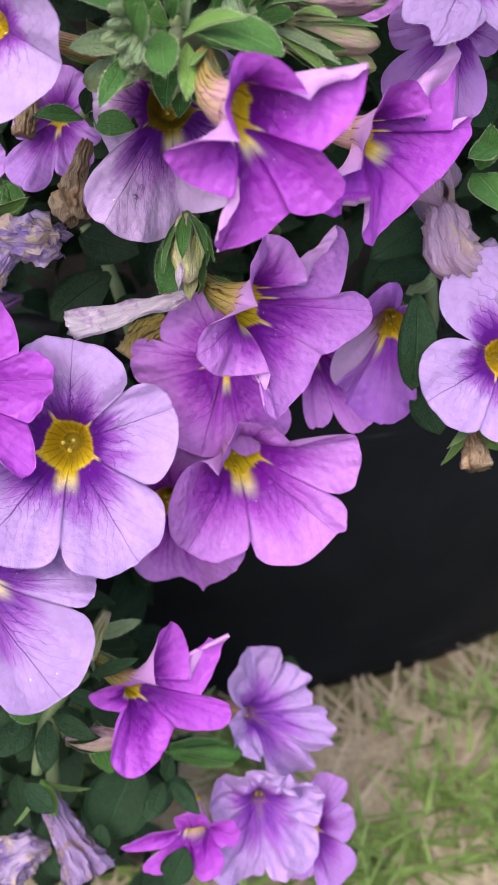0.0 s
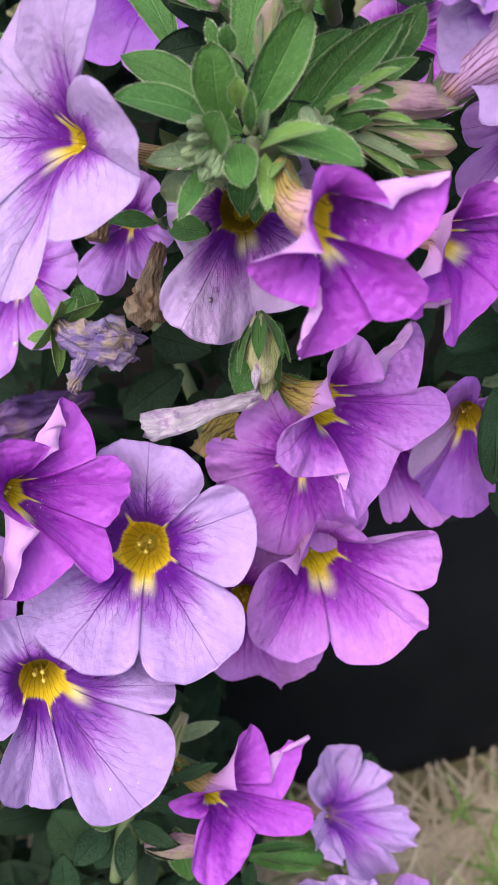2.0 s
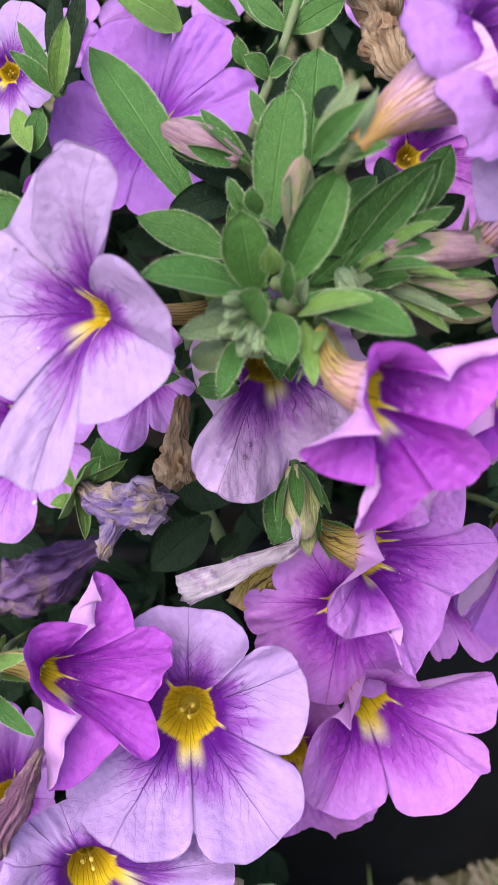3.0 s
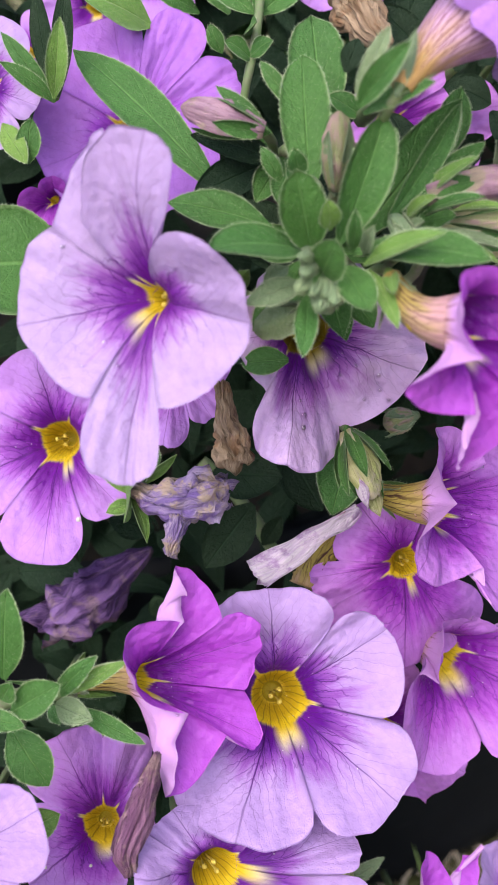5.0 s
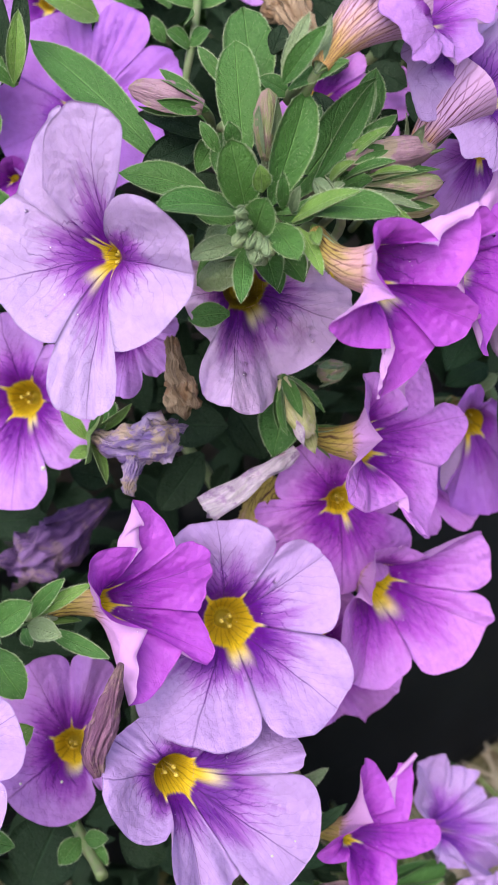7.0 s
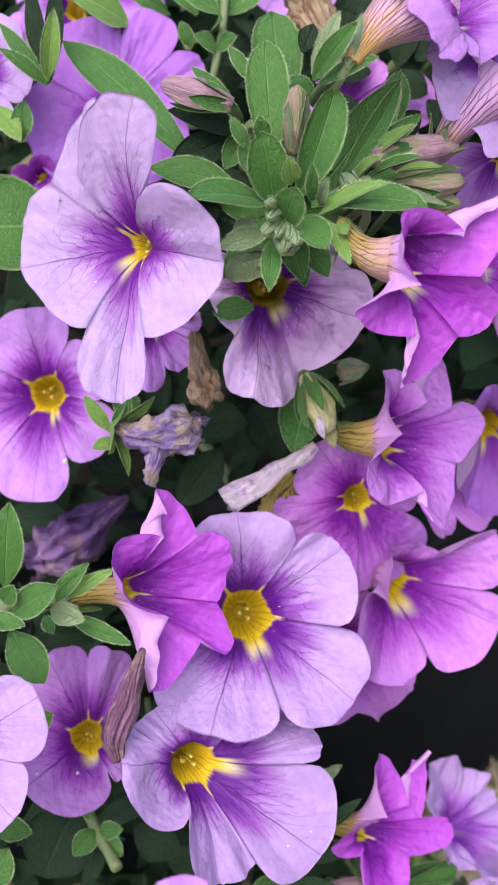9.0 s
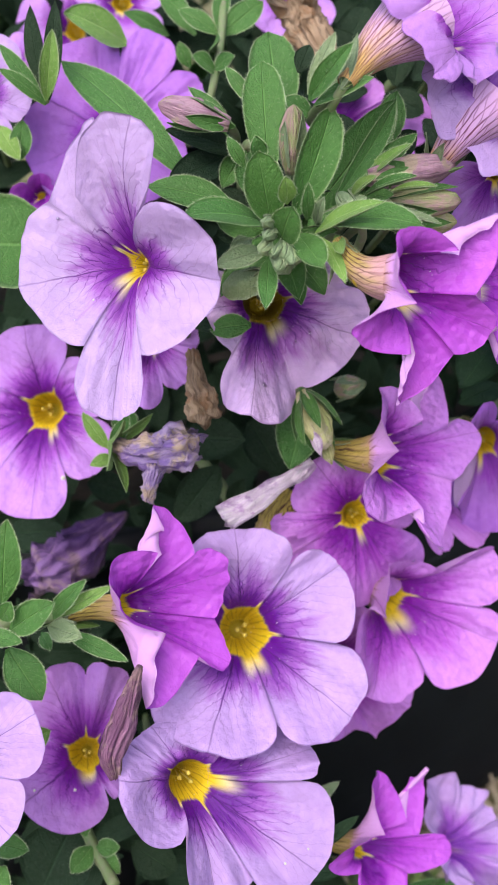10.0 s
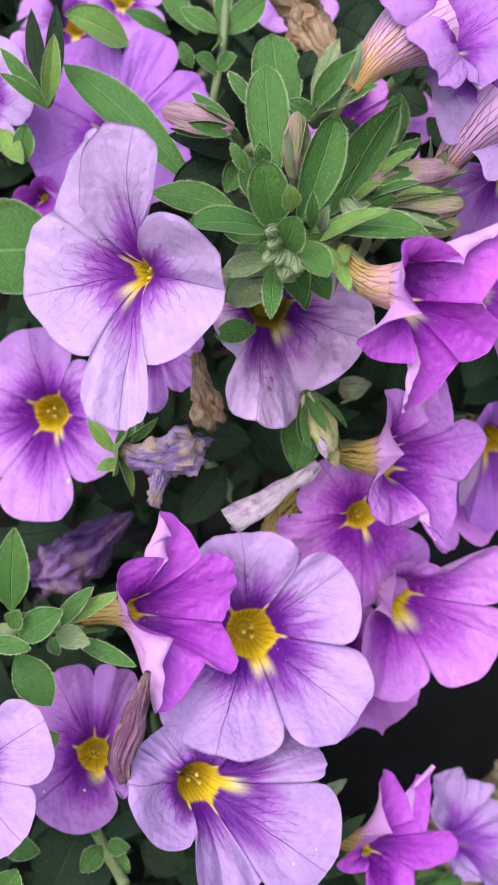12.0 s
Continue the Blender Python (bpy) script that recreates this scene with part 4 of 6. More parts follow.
# star
flower((-0.0013, 0.1294, 0.2036), (0.8333, -0.5512, -0.0424), 0.0130,
       [(-0.0026, 0.1262, 0.2112), (0.0114, 0.1295, 0.2092), (0.0088, 0.1278, 0.1936), (-0.0060, 0.1273, 0.1869), (-0.0119, 0.1244, 0.2004)],
       (-0.0073, 0.1393, 0.2073), 'deep', low=(2, 3), mouth=0.26, point=0.4, bulge=(0.3, 0.3, 0.35, 0.4, 0.25), cuts={0: (0.0048, 0.1265, 0.2065), 1: (0.0063, 0.1264, 0.1999), 2: (0.0028, 0.1275, 0.1919), 3: (-0.0039, 0.1251, 0.1948), 4: (-0.0029, 0.1229, 0.2025)}, rolls={1: (0.22, 0), 3: (0, 0.12)})
# star behind
flower((0.0147, 0.1463, 0.1941), (0.8195, -0.5589, 0.1269), 0.0127,
       [(0.0164, 0.1443, 0.2015), (0.0247, 0.1537, 0.2040), (0.0284, 0.1509, 0.1933), (0.0141, 0.1377, 0.1825), (0.0049, 0.1356, 0.1883)],
       (0.0105, 0.1607, 0.1921), 'deep', low=(2, 3), point=0.45, bulge=0.3, cuts={0: (0.0216, 0.1461, 0.1971), 1: (0.0249, 0.1487, 0.1938), 2: (0.0207, 0.1437, 0.1869), 3: (0.0133, 0.1370, 0.1865), 4: (0.0121, 0.1389, 0.1925)}, rolls={1: (0.5, 0), 4: (0.4, 0)})
# damp lip
flower((-0.0144, 0.1631, 0.1930), (0.0158, -0.8884, 0.4589), 0.0164,
       [(-0.0137, 0.1672, 0.2017), (-0.0033, 0.1664, 0.1969), (-0.0010, 0.1573, 0.1842), (-0.0230, 0.1497, 0.1800), (-0.0249, 0.1624, 0.1937)],
       (-0.0142, 0.1768, 0.1839), 'spent', mouth=0.22, cuts={1: (-0.0001, 0.1623, 0.1912), 2: (-0.0128, 0.1609, 0.1772), 3: (-0.0225, 0.1569, 0.1880)}, bulge=0.7, ruffle=0.3)
# violet back
flower((-0.0293, 0.1978, 0.2174), (-0.1221, -0.8276, 0.5479), 0.0153,
       [(-0.0274, 0.2062, 0.2323), (-0.0164, 0.2041, 0.2306), (-0.0114, 0.1978, 0.2205), (-0.0204, 0.1912, 0.2075), (-0.0446, 0.1978, 0.2145)],
       (-0.0274, 0.2105, 0.2090), 'violet')
# right open
flower((0.0367, 0.1501, 0.1577), (0.0174, -0.8104, 0.5856), 0.0160,
       [(0.0356, 0.1598, 0.1713), (0.0489, 0.1556, 0.1651), (0.0487, 0.1455, 0.1511), (0.0387, 0.1405, 0.1479), (0.0240, 0.1440, 0.1532)],
       (0.0364, 0.1630, 0.1484), 'pale', low=(2, 3), cuts={4: (0.0312, 0.1512, 0.1595), 3: (0.0321, 0.1425, 0.1491)}, bulge=0.3)
# right small
flower((0.0200, 0.1618, 0.1558), (-0.0767, -0.9894, 0.1237), 0.0138,
       [(0.0190, 0.1591, 0.1656), (0.0230, 0.1606, 0.1607), (0.0188, 0.1574, 0.1395), (0.0112, 0.1564, 0.1483), (0.0117, 0.1576, 0.1467)],
       (0.0209, 0.1753, 0.1538), 'violet', bulge=(0.4, 0.3, 0.8, 0.5, 0.4), cuts={1: (0.0240, 0.1610, 0.1470), 2: (0.0127, 0.1611, 0.1407), 3: (0.0133, 0.1624, 0.1518)})
# far right under
flower((0.0067, 0.1672, 0.1502), (0.0126, -0.9700, 0.2427), 0.0105,
       [(0.0087, 0.1696, 0.1564), (0.0177, 0.1655, 0.1472), (0.0167, 0.1587, 0.1379), (0.0080, 0.1587, 0.1381), (0.0043, 0.1631, 0.1443)],
       (0.0108, 0.1728, 0.1409), 'rose', cuts={})
# low star
flower((-0.0209, 0.1298, 0.1058), (0.8260, -0.5583, 0.0776), 0.0131,
       [(-0.0165, 0.1351, 0.1164), (-0.0073, 0.1374, 0.1109), (-0.0071, 0.1304, 0.0976), (-0.0244, 0.1194, 0.0967), (-0.0283, 0.1248, 0.1111)],
       (-0.0308, 0.1387, 0.1048), 'deep', low=(3, 4), point=0.3, bulge=0.5, cuts={0: (-0.0136, 0.1316, 0.1062), 1: (-0.0120, 0.1313, 0.1026), 2: (-0.0162, 0.1275, 0.0990), 3: (-0.0247, 0.1255, 0.1051), 4: (-0.0187, 0.1269, 0.1101)}, rolls={1: (0.12, 0), 3: (0.2, 0)}, label='violet star-shaped flower with folded petals low over the pot', tube=TUBE_OLIVE)
# low pale a
flower((-0.0022, 0.1434, 0.0831), (0.7168, -0.6070, 0.3431), 0.0153,
       [(-0.0045, 0.1493, 0.0957), (0.0077, 0.1492, 0.0870), (0.0110, 0.1449, 0.0763), (0.0055, 0.1387, 0.0703), (-0.0053, 0.1352, 0.0835)],
       (-0.0153, 0.1511, 0.0757), 'lilac', ruffle=0.3, mouth=0.1, twist=0.05, bulge=0.6, cuts={})
# low pale b
flower((-0.0023, 0.1325, 0.0716), (0.1092, -0.9395, 0.3248), 0.0131,
       [(0.0025, 0.1335, 0.0793), (0.0096, 0.1343, 0.0719), (0.0056, 0.1259, 0.0604), (-0.0087, 0.1243, 0.0589), (-0.0115, 0.1333, 0.0738)],
       (-0.0030, 0.1434, 0.0652), 'lilac', ruffle=0.35, mouth=0.1, twist=0.08, bulge=0.5, cuts={})
# low far
flower((0.0080, 0.1372, 0.0571), (0.3850, -0.8003, 0.4598), 0.0116,
       [(0.0125, 0.1436, 0.0658), (0.0159, 0.1405, 0.0580), (0.0118, 0.1313, 0.0454), (0.0051, 0.1313, 0.0491), (0.0041, 0.1398, 0.0608)],
       (0.0035, 0.1465, 0.0518), 'mid')
# low side
flower((-0.0135, 0.1251, 0.0734), (0.0300, -0.6200, -0.7800), 0.0111,
       [(-0.0150, 0.1234, 0.0814), (-0.0058, 0.1242, 0.0754), (-0.0105, 0.1201, 0.0664), (-0.0224, 0.1197, 0.0696), (-0.0269, 0.1211, 0.0751)],
       (-0.0182, 0.1318, 0.0797), 'deep', tube=TUBE_MAUVE, point=0.2, notch=0.6)
# left edge
flower((-0.0799, 0.1274, 0.1499), (-0.1182, -0.8675, 0.4833), 0.0134,
       [(-0.0745, 0.1335, 0.1621), (-0.0652, 0.1265, 0.1560), (-0.0730, 0.1189, 0.1426), (-0.0871, 0.1225, 0.1394), (-0.0919, 0.1304, 0.1523)],
       (-0.0783, 0.1390, 0.1434), 'pale', low=(3, 4))
# upper right
flower((0.0107, 0.1950, 0.2092), (0.0506, -0.8608, 0.5064), 0.0104,
       [(0.0196, 0.1975, 0.2154), (0.0275, 0.1918, 0.2073), (0.0198, 0.1875, 0.1982), (0.0075, 0.1895, 0.1990), (0.0050, 0.1991, 0.2111)],
       (0.0100, 0.2062, 0.2026), 'rose', bulge=0.6, ruffle=0.15, cuts={})
# top trumpet
flower((0.0150, 0.1511, 0.2319), (0.9273, 0.3631, 0.0906), 0.0142,
       [(0.0049, 0.1481, 0.2408), (0.0226, 0.1595, 0.2412), (0.0292, 0.1571, 0.2298), (0.0188, 0.1455, 0.2224), (0.0101, 0.1416, 0.2257)],
       (-0.0021, 0.1429, 0.2270), 'mid', tube=TUBE_PINK, mouth=0.42, ruffle=0.3)
# edge trumpet
flower((0.0236, 0.1537, 0.2177), (0.8611, 0.4152, 0.2933), 0.0143,
       [(0.0124, 0.1529, 0.2239), (0.0271, 0.1630, 0.2274), (0.0421, 0.1658, 0.2196), (0.0366, 0.1551, 0.2066), (0.0227, 0.1478, 0.2063)],
       (0.0114, 0.1530, 0.2088), 'pale', tube=TUBE_MAUVE, mouth=0.38, ruffle=0.35)
# behind buds
flower((0.0275, 0.1642, 0.2037), (-0.0005, -0.8491, 0.5283), 0.0083,
       [(0.0261, 0.1656, 0.2063), (0.0327, 0.1617, 0.2008), (0.0270, 0.1577, 0.1918), (0.0174, 0.1601, 0.1937), (0.0173, 0.1646, 0.2022)],
       (0.0241, 0.1695, 0.1956), 'mid', cuts={})
# top left far
flower((-0.0273, 0.2433, 0.2303), (-0.0895, -0.8634, 0.4966), 0.0117,
       [(-0.0239, 0.2486, 0.2401), (-0.0153, 0.2421, 0.2305), (-0.0241, 0.2375, 0.2209), (-0.0375, 0.2401, 0.2230), (-0.0378, 0.2468, 0.2346)],
       (-0.0263, 0.2534, 0.2245), 'mid')
# top far
flower((-0.0184, 0.2298, 0.2349), (-0.1182, -0.8675, 0.4833), 0.0109,
       [(-0.0156, 0.2340, 0.2433), (-0.0100, 0.2288, 0.2352), (-0.0153, 0.2243, 0.2259), (-0.0256, 0.2288, 0.2314), (-0.0263, 0.2334, 0.2395)],
       (-0.0171, 0.2392, 0.2297), 'mid')
# top middle far
flower((0.0140, 0.2233, 0.2312), (-0.1716, -0.9363, 0.3065), 0.0109,
       [(0.0165, 0.2271, 0.2387), (0.0229, 0.2222, 0.2314), (0.0169, 0.2176, 0.2217), (0.0061, 0.2203, 0.2240), (0.0061, 0.2258, 0.2339)],
       (0.0159, 0.2335, 0.2279), 'mid')
# top right far
flower((0.0363, 0.1914, 0.2208), (-0.0510, -0.9258, 0.3747), 0.0099,
       [(0.0380, 0.1957, 0.2290), (0.0460, 0.1912, 0.2228), (0.0398, 0.1867, 0.2133), (0.0299, 0.1882, 0.2136), (0.0301, 0.1937, 0.2234)],
       (0.0368, 0.2005, 0.2171), 'mid')
# left far
flower((-0.0483, 0.1958, 0.2287), (-0.0229, -0.8869, 0.4615), 0.0084,
       [(-0.0450, 0.2002, 0.2374), (-0.0420, 0.1928, 0.2248), (-0.0488, 0.1911, 0.2202), (-0.0569, 0.1946, 0.2245), (-0.0525, 0.1997, 0.2347)],
       (-0.0481, 0.2033, 0.2248), 'pale')
# left far small
flower((-0.0416, 0.2231, 0.2276), (-0.0229, -0.8869, 0.4615), 0.0064,
       [(-0.0382, 0.2257, 0.2332), (-0.0371, 0.2220, 0.2267), (-0.0411, 0.2203, 0.2227), (-0.0459, 0.2220, 0.2246), (-0.0443, 0.2254, 0.2310)],
       (-0.0415, 0.2287, 0.2247), 'mid')
# tight purple
flower((-0.0440, 0.1964, 0.2102), (-0.2931, -0.6122, 0.7344), 0.0047,
       [(-0.0431, 0.1949, 0.2139), (-0.0408, 0.1954, 0.2091), (-0.0448, 0.1944, 0.2063), (-0.0506, 0.1956, 0.2071), (-0.0495, 0.1941, 0.2108)],
       (-0.0426, 0.1993, 0.2068), 'deep')
# hidden under
flower((-0.0328, 0.1747, 0.1866), (-0.0788, -0.9740, 0.2124), 0.0105,
       [(-0.0292, 0.1763, 0.1940), (-0.0249, 0.1735, 0.1860), (-0.0297, 0.1701, 0.1791), (-0.0380, 0.1662, 0.1790), (-0.0401, 0.1752, 0.1862)],
       (-0.0319, 0.1849, 0.1843), 'mid', mouth=0.12)
# low left behind
flower((-0.0397, 0.1427, 0.1209), (0.0152, -0.9096, 0.4153), 0.0095,
       [(-0.0396, 0.1489, 0.1293), (-0.0288, 0.1428, 0.1207), (-0.0331, 0.1396, 0.1163), (-0.0435, 0.1394, 0.1163), (-0.0472, 0.1443, 0.1233)],
       (-0.0398, 0.1514, 0.1169), 'mid')
# bottom front
flower((-0.0527, 0.0809, 0.1511), (-0.0387, -0.7182, 0.6948), 0.0083,
       [(-0.0531, 0.0851, 0.1590), (-0.0447, 0.0810, 0.1534), (-0.0499, 0.0756, 0.1420), (-0.0599, 0.0781, 0.1440), (-0.0588, 0.0845, 0.1563)],
       (-0.0523, 0.0868, 0.1453), 'mid', cuts={0: (-0.0491, 0.0831, 0.1563)}, stem=(0.002, 0.012, -0.034))
folded_petal((-0.0127, 0.1579, 0.1644), (-0.0303, 0.1514, 0.1628), 0.0046, (-0.2, -0.75, 0.6), 'crumpled whitish lavender petal of a fading flower')
wilted([(-0.0165, 0.1634, 0.1560), (-0.0201, 0.1613, 0.1550), (-0.0229, 0.1593, 0.1522)], [0.0020, 0.0027, 0.0022],
       'brownish yellow tube of a fading flower', TUBE_OLIVE, lump=0.2, ridge=0.05)
sprig = shoot('leafy_shoot', (-0.0115, 0.1518, 0.2050), 'downy green shoot tip with oval leaves above the flowers', [
    ((-0.0148, 0.1461, 0.2105), (-0.0152, 0.1440, 0.2210), 0.0056, (-0.0919, -0.6724, 0.7345), LEAF, dict(shape=0.55, blunt=0.5)),
    ((-0.0121, 0.1539, 0.2147), (-0.0078, 0.1649, 0.2284), 0.0062, (-0.1228, -0.7325, 0.6696), LEAF, dict(shape=0.55, blunt=0.5)),
    ((-0.0114, 0.1456, 0.2104), (-0.0036, 0.1457, 0.2240), 0.0056, (0.2149, -0.8433, 0.4926), LEAF, dict(shape=0.58, blunt=0.5, trough=0.5)),
    ((-0.0153, 0.1469, 0.2099), (-0.0272, 0.1411, 0.2157), 0.0063, (-0.0069, -0.4863, 0.8738), LEAF, dict(shape=0.55)),
    ((-0.0172, 0.1576, 0.2101), (-0.0290, 0.1620, 0.2155), 0.0053, (-0.0619, -0.6101, 0.7899), LEAF, dict(shape=0.5)),
    ((-0.0058, 0.1697, 0.2171), (-0.0031, 0.1771, 0.2304), 0.0077, (-0.0598, -0.8140, 0.5778), LEAF, dict(shape=0.55, blunt=0.5)),
    ((-0.0212, 0.1664, 0.2125), (-0.0349, 0.1903, 0.2315), 0.0071, (0.2149, -0.8433, 0.4926), LEAF, dict(shape=0.55, trough=0.15)),
    ((-0.0076, 0.1528, 0.2075), (0.0098, 0.1581, 0.2197), 0.0068, (0.0696, -0.9300, 0.3608), LEAF, dict(shape=0.5)),
    ((-0.0038, 0.1495, 0.2105), (0.0082, 0.1540, 0.2205), 0.0033, (0.3179, -0.9082, 0.2723), LEAF, dict(shape=0.5, trough=0.4)),
    ((-0.0100, 0.1438, 0.2094), (0.0021, 0.1319, 0.2092), 0.0061, (0.1557, -0.5241, 0.8373), LEAF, dict(shape=0.55)),
    ((-0.0083, 0.1549, 0.2110), (0.0019, 0.1611, 0.2175), 0.0045, (0.2397, -0.7894, 0.5652), LEAF, dict()),
    ((-0.0150, 0.1562, 0.2161), (-0.0165, 0.1568, 0.2208), 0.0020, (-0.2126, -0.7009, 0.6808), LEAF, dict()),
    ((-0.0133, 0.1513, 0.2179), (-0.0138, 0.1500, 0.2216), 0.0024, (-0.2126, -0.7009, 0.6808), LEAF, dict()),
    ((-0.0123, 0.1448, 0.2128), (-0.0124, 0.1426, 0.2171), 0.0026, (-0.0301, -0.7577, 0.6519), LEAF_LIGHT, dict()),
    ((-0.0110, 0.1403, 0.2112), (-0.0106, 0.1377, 0.2169), 0.0017, (-0.0301, -0.7577, 0.6519), LEAF, dict()),
    ((-0.0153, 0.1390, 0.2096), (-0.0139, 0.1345, 0.2153), 0.0044, (0.0262, -0.7332, 0.6735), LEAF, dict(shape=0.5, blunt=0.5, trough=0.15)),
    ((-0.0125, 0.1415, 0.2091), (-0.0118, 0.1331, 0.2066), 0.0042, (0.0118, -0.9818, 0.1895), LEAF, dict(shape=0.55, blunt=0.5)),
    ((-0.0165, 0.1437, 0.2062), (-0.0200, 0.1349, 0.2024), 0.0027, (-0.1455, -0.9355, 0.3219), LEAF, dict(shape=0.55)),
    ((-0.0164, 0.1452, 0.2068), (-0.0243, 0.1428, 0.2072), 0.0032, (-0.2443, -0.7551, 0.6084), HAIRY, dict()),
    ((-0.0186, 0.1566, 0.1918), (-0.0246, 0.1594, 0.1917), 0.0040, (-0.0301, -0.7577, 0.6519), LEAF, dict()),
    ((-0.0102, 0.1640, 0.2225), (-0.0127, 0.1677, 0.2284), 0.0021, (-0.3295, -0.7166, 0.6147), LEAF, dict()),
    ((-0.0142, 0.1640, 0.2198), (-0.0193, 0.1654, 0.2273), 0.0024, (-0.1480, -0.5822, 0.7995), LEAF, dict()),
    ((-0.0134, 0.1651, 0.2158), (-0.0236, 0.1673, 0.2216), 0.0044, (-0.0012, -0.6967, 0.7174), LEAF_DEEP_SHADE, dict()),
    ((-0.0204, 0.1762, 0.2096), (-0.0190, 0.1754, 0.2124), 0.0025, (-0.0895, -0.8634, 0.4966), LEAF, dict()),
    ((-0.0172, 0.1770, 0.2076), (-0.0152, 0.1794, 0.2121), 0.0029, (-0.0895, -0.8634, 0.4966), LEAF_DEEP_SHADE, dict()),
    ((-0.0098, 0.1410, 0.2088), (-0.0020, 0.1334, 0.2131), 0.0027, (0.1140, -0.6510, 0.7505), LEAF_LIGHT, dict(trough=0.5)),
    ((-0.0094, 0.1406, 0.2081), (-0.0092, 0.1324, 0.2039), 0.0023, (0.0696, -0.9300, 0.3608), LEAF_LIGHT, dict()),
    ((0.0014, 0.1536, 0.2105), (0.0099, 0.1512, 0.2159), 0.0029, (0.2617, -0.7308, 0.6305), LEAF, dict(trough=0.5)),
    ((-0.0015, 0.1523, 0.2098), (0.0014, 0.1504, 0.2129), 0.0022, (0.1536, -0.7862, 0.5986), LEAF, dict()),
    ((-0.0010, 0.1501, 0.2080), (0.0038, 0.1469, 0.2094), 0.0032, (0.1995, -0.6630, 0.7215), LEAF, dict()),
    ((-0.0005, 0.1695, 0.2177), (-0.0044, 0.1698, 0.2214), 0.0035, (-0.0012, -0.6967, 0.7174), LEAF, dict()),
])
stalk(sprig, [(-0.0114, 0.1483, 0.2069), (-0.0066, 0.1649, 0.1984), (-0.0045, 0.1858, 0.1848), (-0.0085, 0.1958, 0.1713)], 0.0012)
bud((-0.0092, 0.1525, 0.2146), (-0.0075, 0.1509, 0.2242), 0.0037, 'brownish ribbed bud standing between downy leaves', body=BUD_GREEN, leafy=HAIRY, reach=0.85, spread=0.1)
bud((-0.0150, 0.1615, 0.2213), (-0.0243, 0.1642, 0.2262), 0.0041, 'closed rose-grey bud in green sepals', body=BUD_ROSE, leafy=LEAF, reach=0.75, spread=0.2)
bud((0.0011, 0.1499, 0.2120), (0.0150, 0.1510, 0.2102), 0.0047, 'long mauve veined bud with green sepals', body=BUD_ROSE, leafy=LEAF, reach=0.55, spread=0.05)
bud((0.0026, 0.1516, 0.2073), (0.0149, 0.1500, 0.2049), 0.0044, 'long green bud with mauve tip', body=BUD_GREEN, leafy=LEAF, reach=0.85, spread=0.2)
bud((0.0027, 0.1534, 0.2043), (0.0147, 0.1520, 0.2011), 0.0040, 'pale green bud with narrow sepals', body=BUD_PALE, leafy=LEAF, reach=0.8, spread=0.2)
bud((-0.0138, 0.1455, 0.2078), (-0.0158, 0.1386, 0.2055), 0.0035, 'grey downy flower bud', body=HAIRY, leafy=HAIRY, reach=0.8, spread=0.1)
bud((-0.0165, 0.1464, 0.2029), (-0.0235, 0.1466, 0.2018), 0.0040, 'downy greyish closed flower bud', body=HAIRY, leafy=HAIRY, reach=0.6, spread=0.1)
bud((-0.0026, 0.1432, 0.2078), (-0.0047, 0.1459, 0.2121), 0.0025, 'small grey downy flower bud', body=HAIRY, leafy=HAIRY, reach=0.8, spread=0.2)
bud((-0.0120, 0.1589, 0.1771), (-0.0118, 0.1505, 0.1704), 0.0042, 'cream closed bud in hairy green sepals', body=BUD_PALE, leafy=LEAF, sepals=7, reach=0.85, spread=0.6, rib=0.28, open_tip=True)
bud((-0.0004, 0.1664, 0.1720), (-0.0050, 0.1668, 0.1719), 0.0039, 'small green bud in hairy sepals beneath a flower', body=BUD_GREEN, leafy=HAIRY, sepals=6, reach=0.95, spread=0.15)
wilted([(-0.0440, 0.1626, 0.1756), (-0.0412, 0.1598, 0.1748), (-0.0372, 0.1572, 0.1746), (-0.0340, 0.1569, 0.1747), (-0.0318, 0.1573, 0.1742)], [0.0009, 0.0023, 0.0037, 0.0038, 0.0022],
       'crumpled blue-grey wilted flower with green calyx', WILT_BLUE, sepals=5, lump=0.6, frill=0.0022, rough=3.0)
wilted([(-0.0373, 0.1578, 0.1746), (-0.0393, 0.1553, 0.1718), (-0.0413, 0.1545, 0.1680)], [0.0018, 0.0014, 0.0011],
       'shrivelled hanging tip of a spent flower', WILT_BLUE, lump=0.7, rough=2.2)
wilted([(-0.0450, 0.1849, 0.1498), (-0.0495, 0.1819, 0.1497), (-0.0560, 0.1781, 0.1480), (-0.0616, 0.1754, 0.1484), (-0.0643, 0.1754, 0.1480)], [0.0008, 0.0026, 0.0051, 0.0046, 0.0023],
       'wilted dark purple trumpet with withered folds', WILT_PURPLE, lump=0.5, ridge=0.15, frill=0.004, rough=2.0)
wilted([(-0.0274, 0.1677, 0.1854), (-0.0281, 0.1633, 0.1838), (-0.0287, 0.1586, 0.1815), (-0.0289, 0.1561, 0.1792)], [0.0011, 0.0014, 0.0022, 0.0028],
       'dried brown papery flower tube', WILT_BROWN, lump=0.6, ridge=0.2, frill=0.0022, rough=2.4)
wilted([(-0.0494, 0.1300, 0.1558), (-0.0513, 0.1296, 0.1525), (-0.0542, 0.1285, 0.1479), (-0.0571, 0.1269, 0.1442), (-0.0574, 0.1260, 0.1405)], [0.0005, 0.0013, 0.0021, 0.0021, 0.0010],
       'folded mauve spent flower hanging by the petals', WILT_MAUVE, lump=0.15, ridge=0.2, rough=0.5)
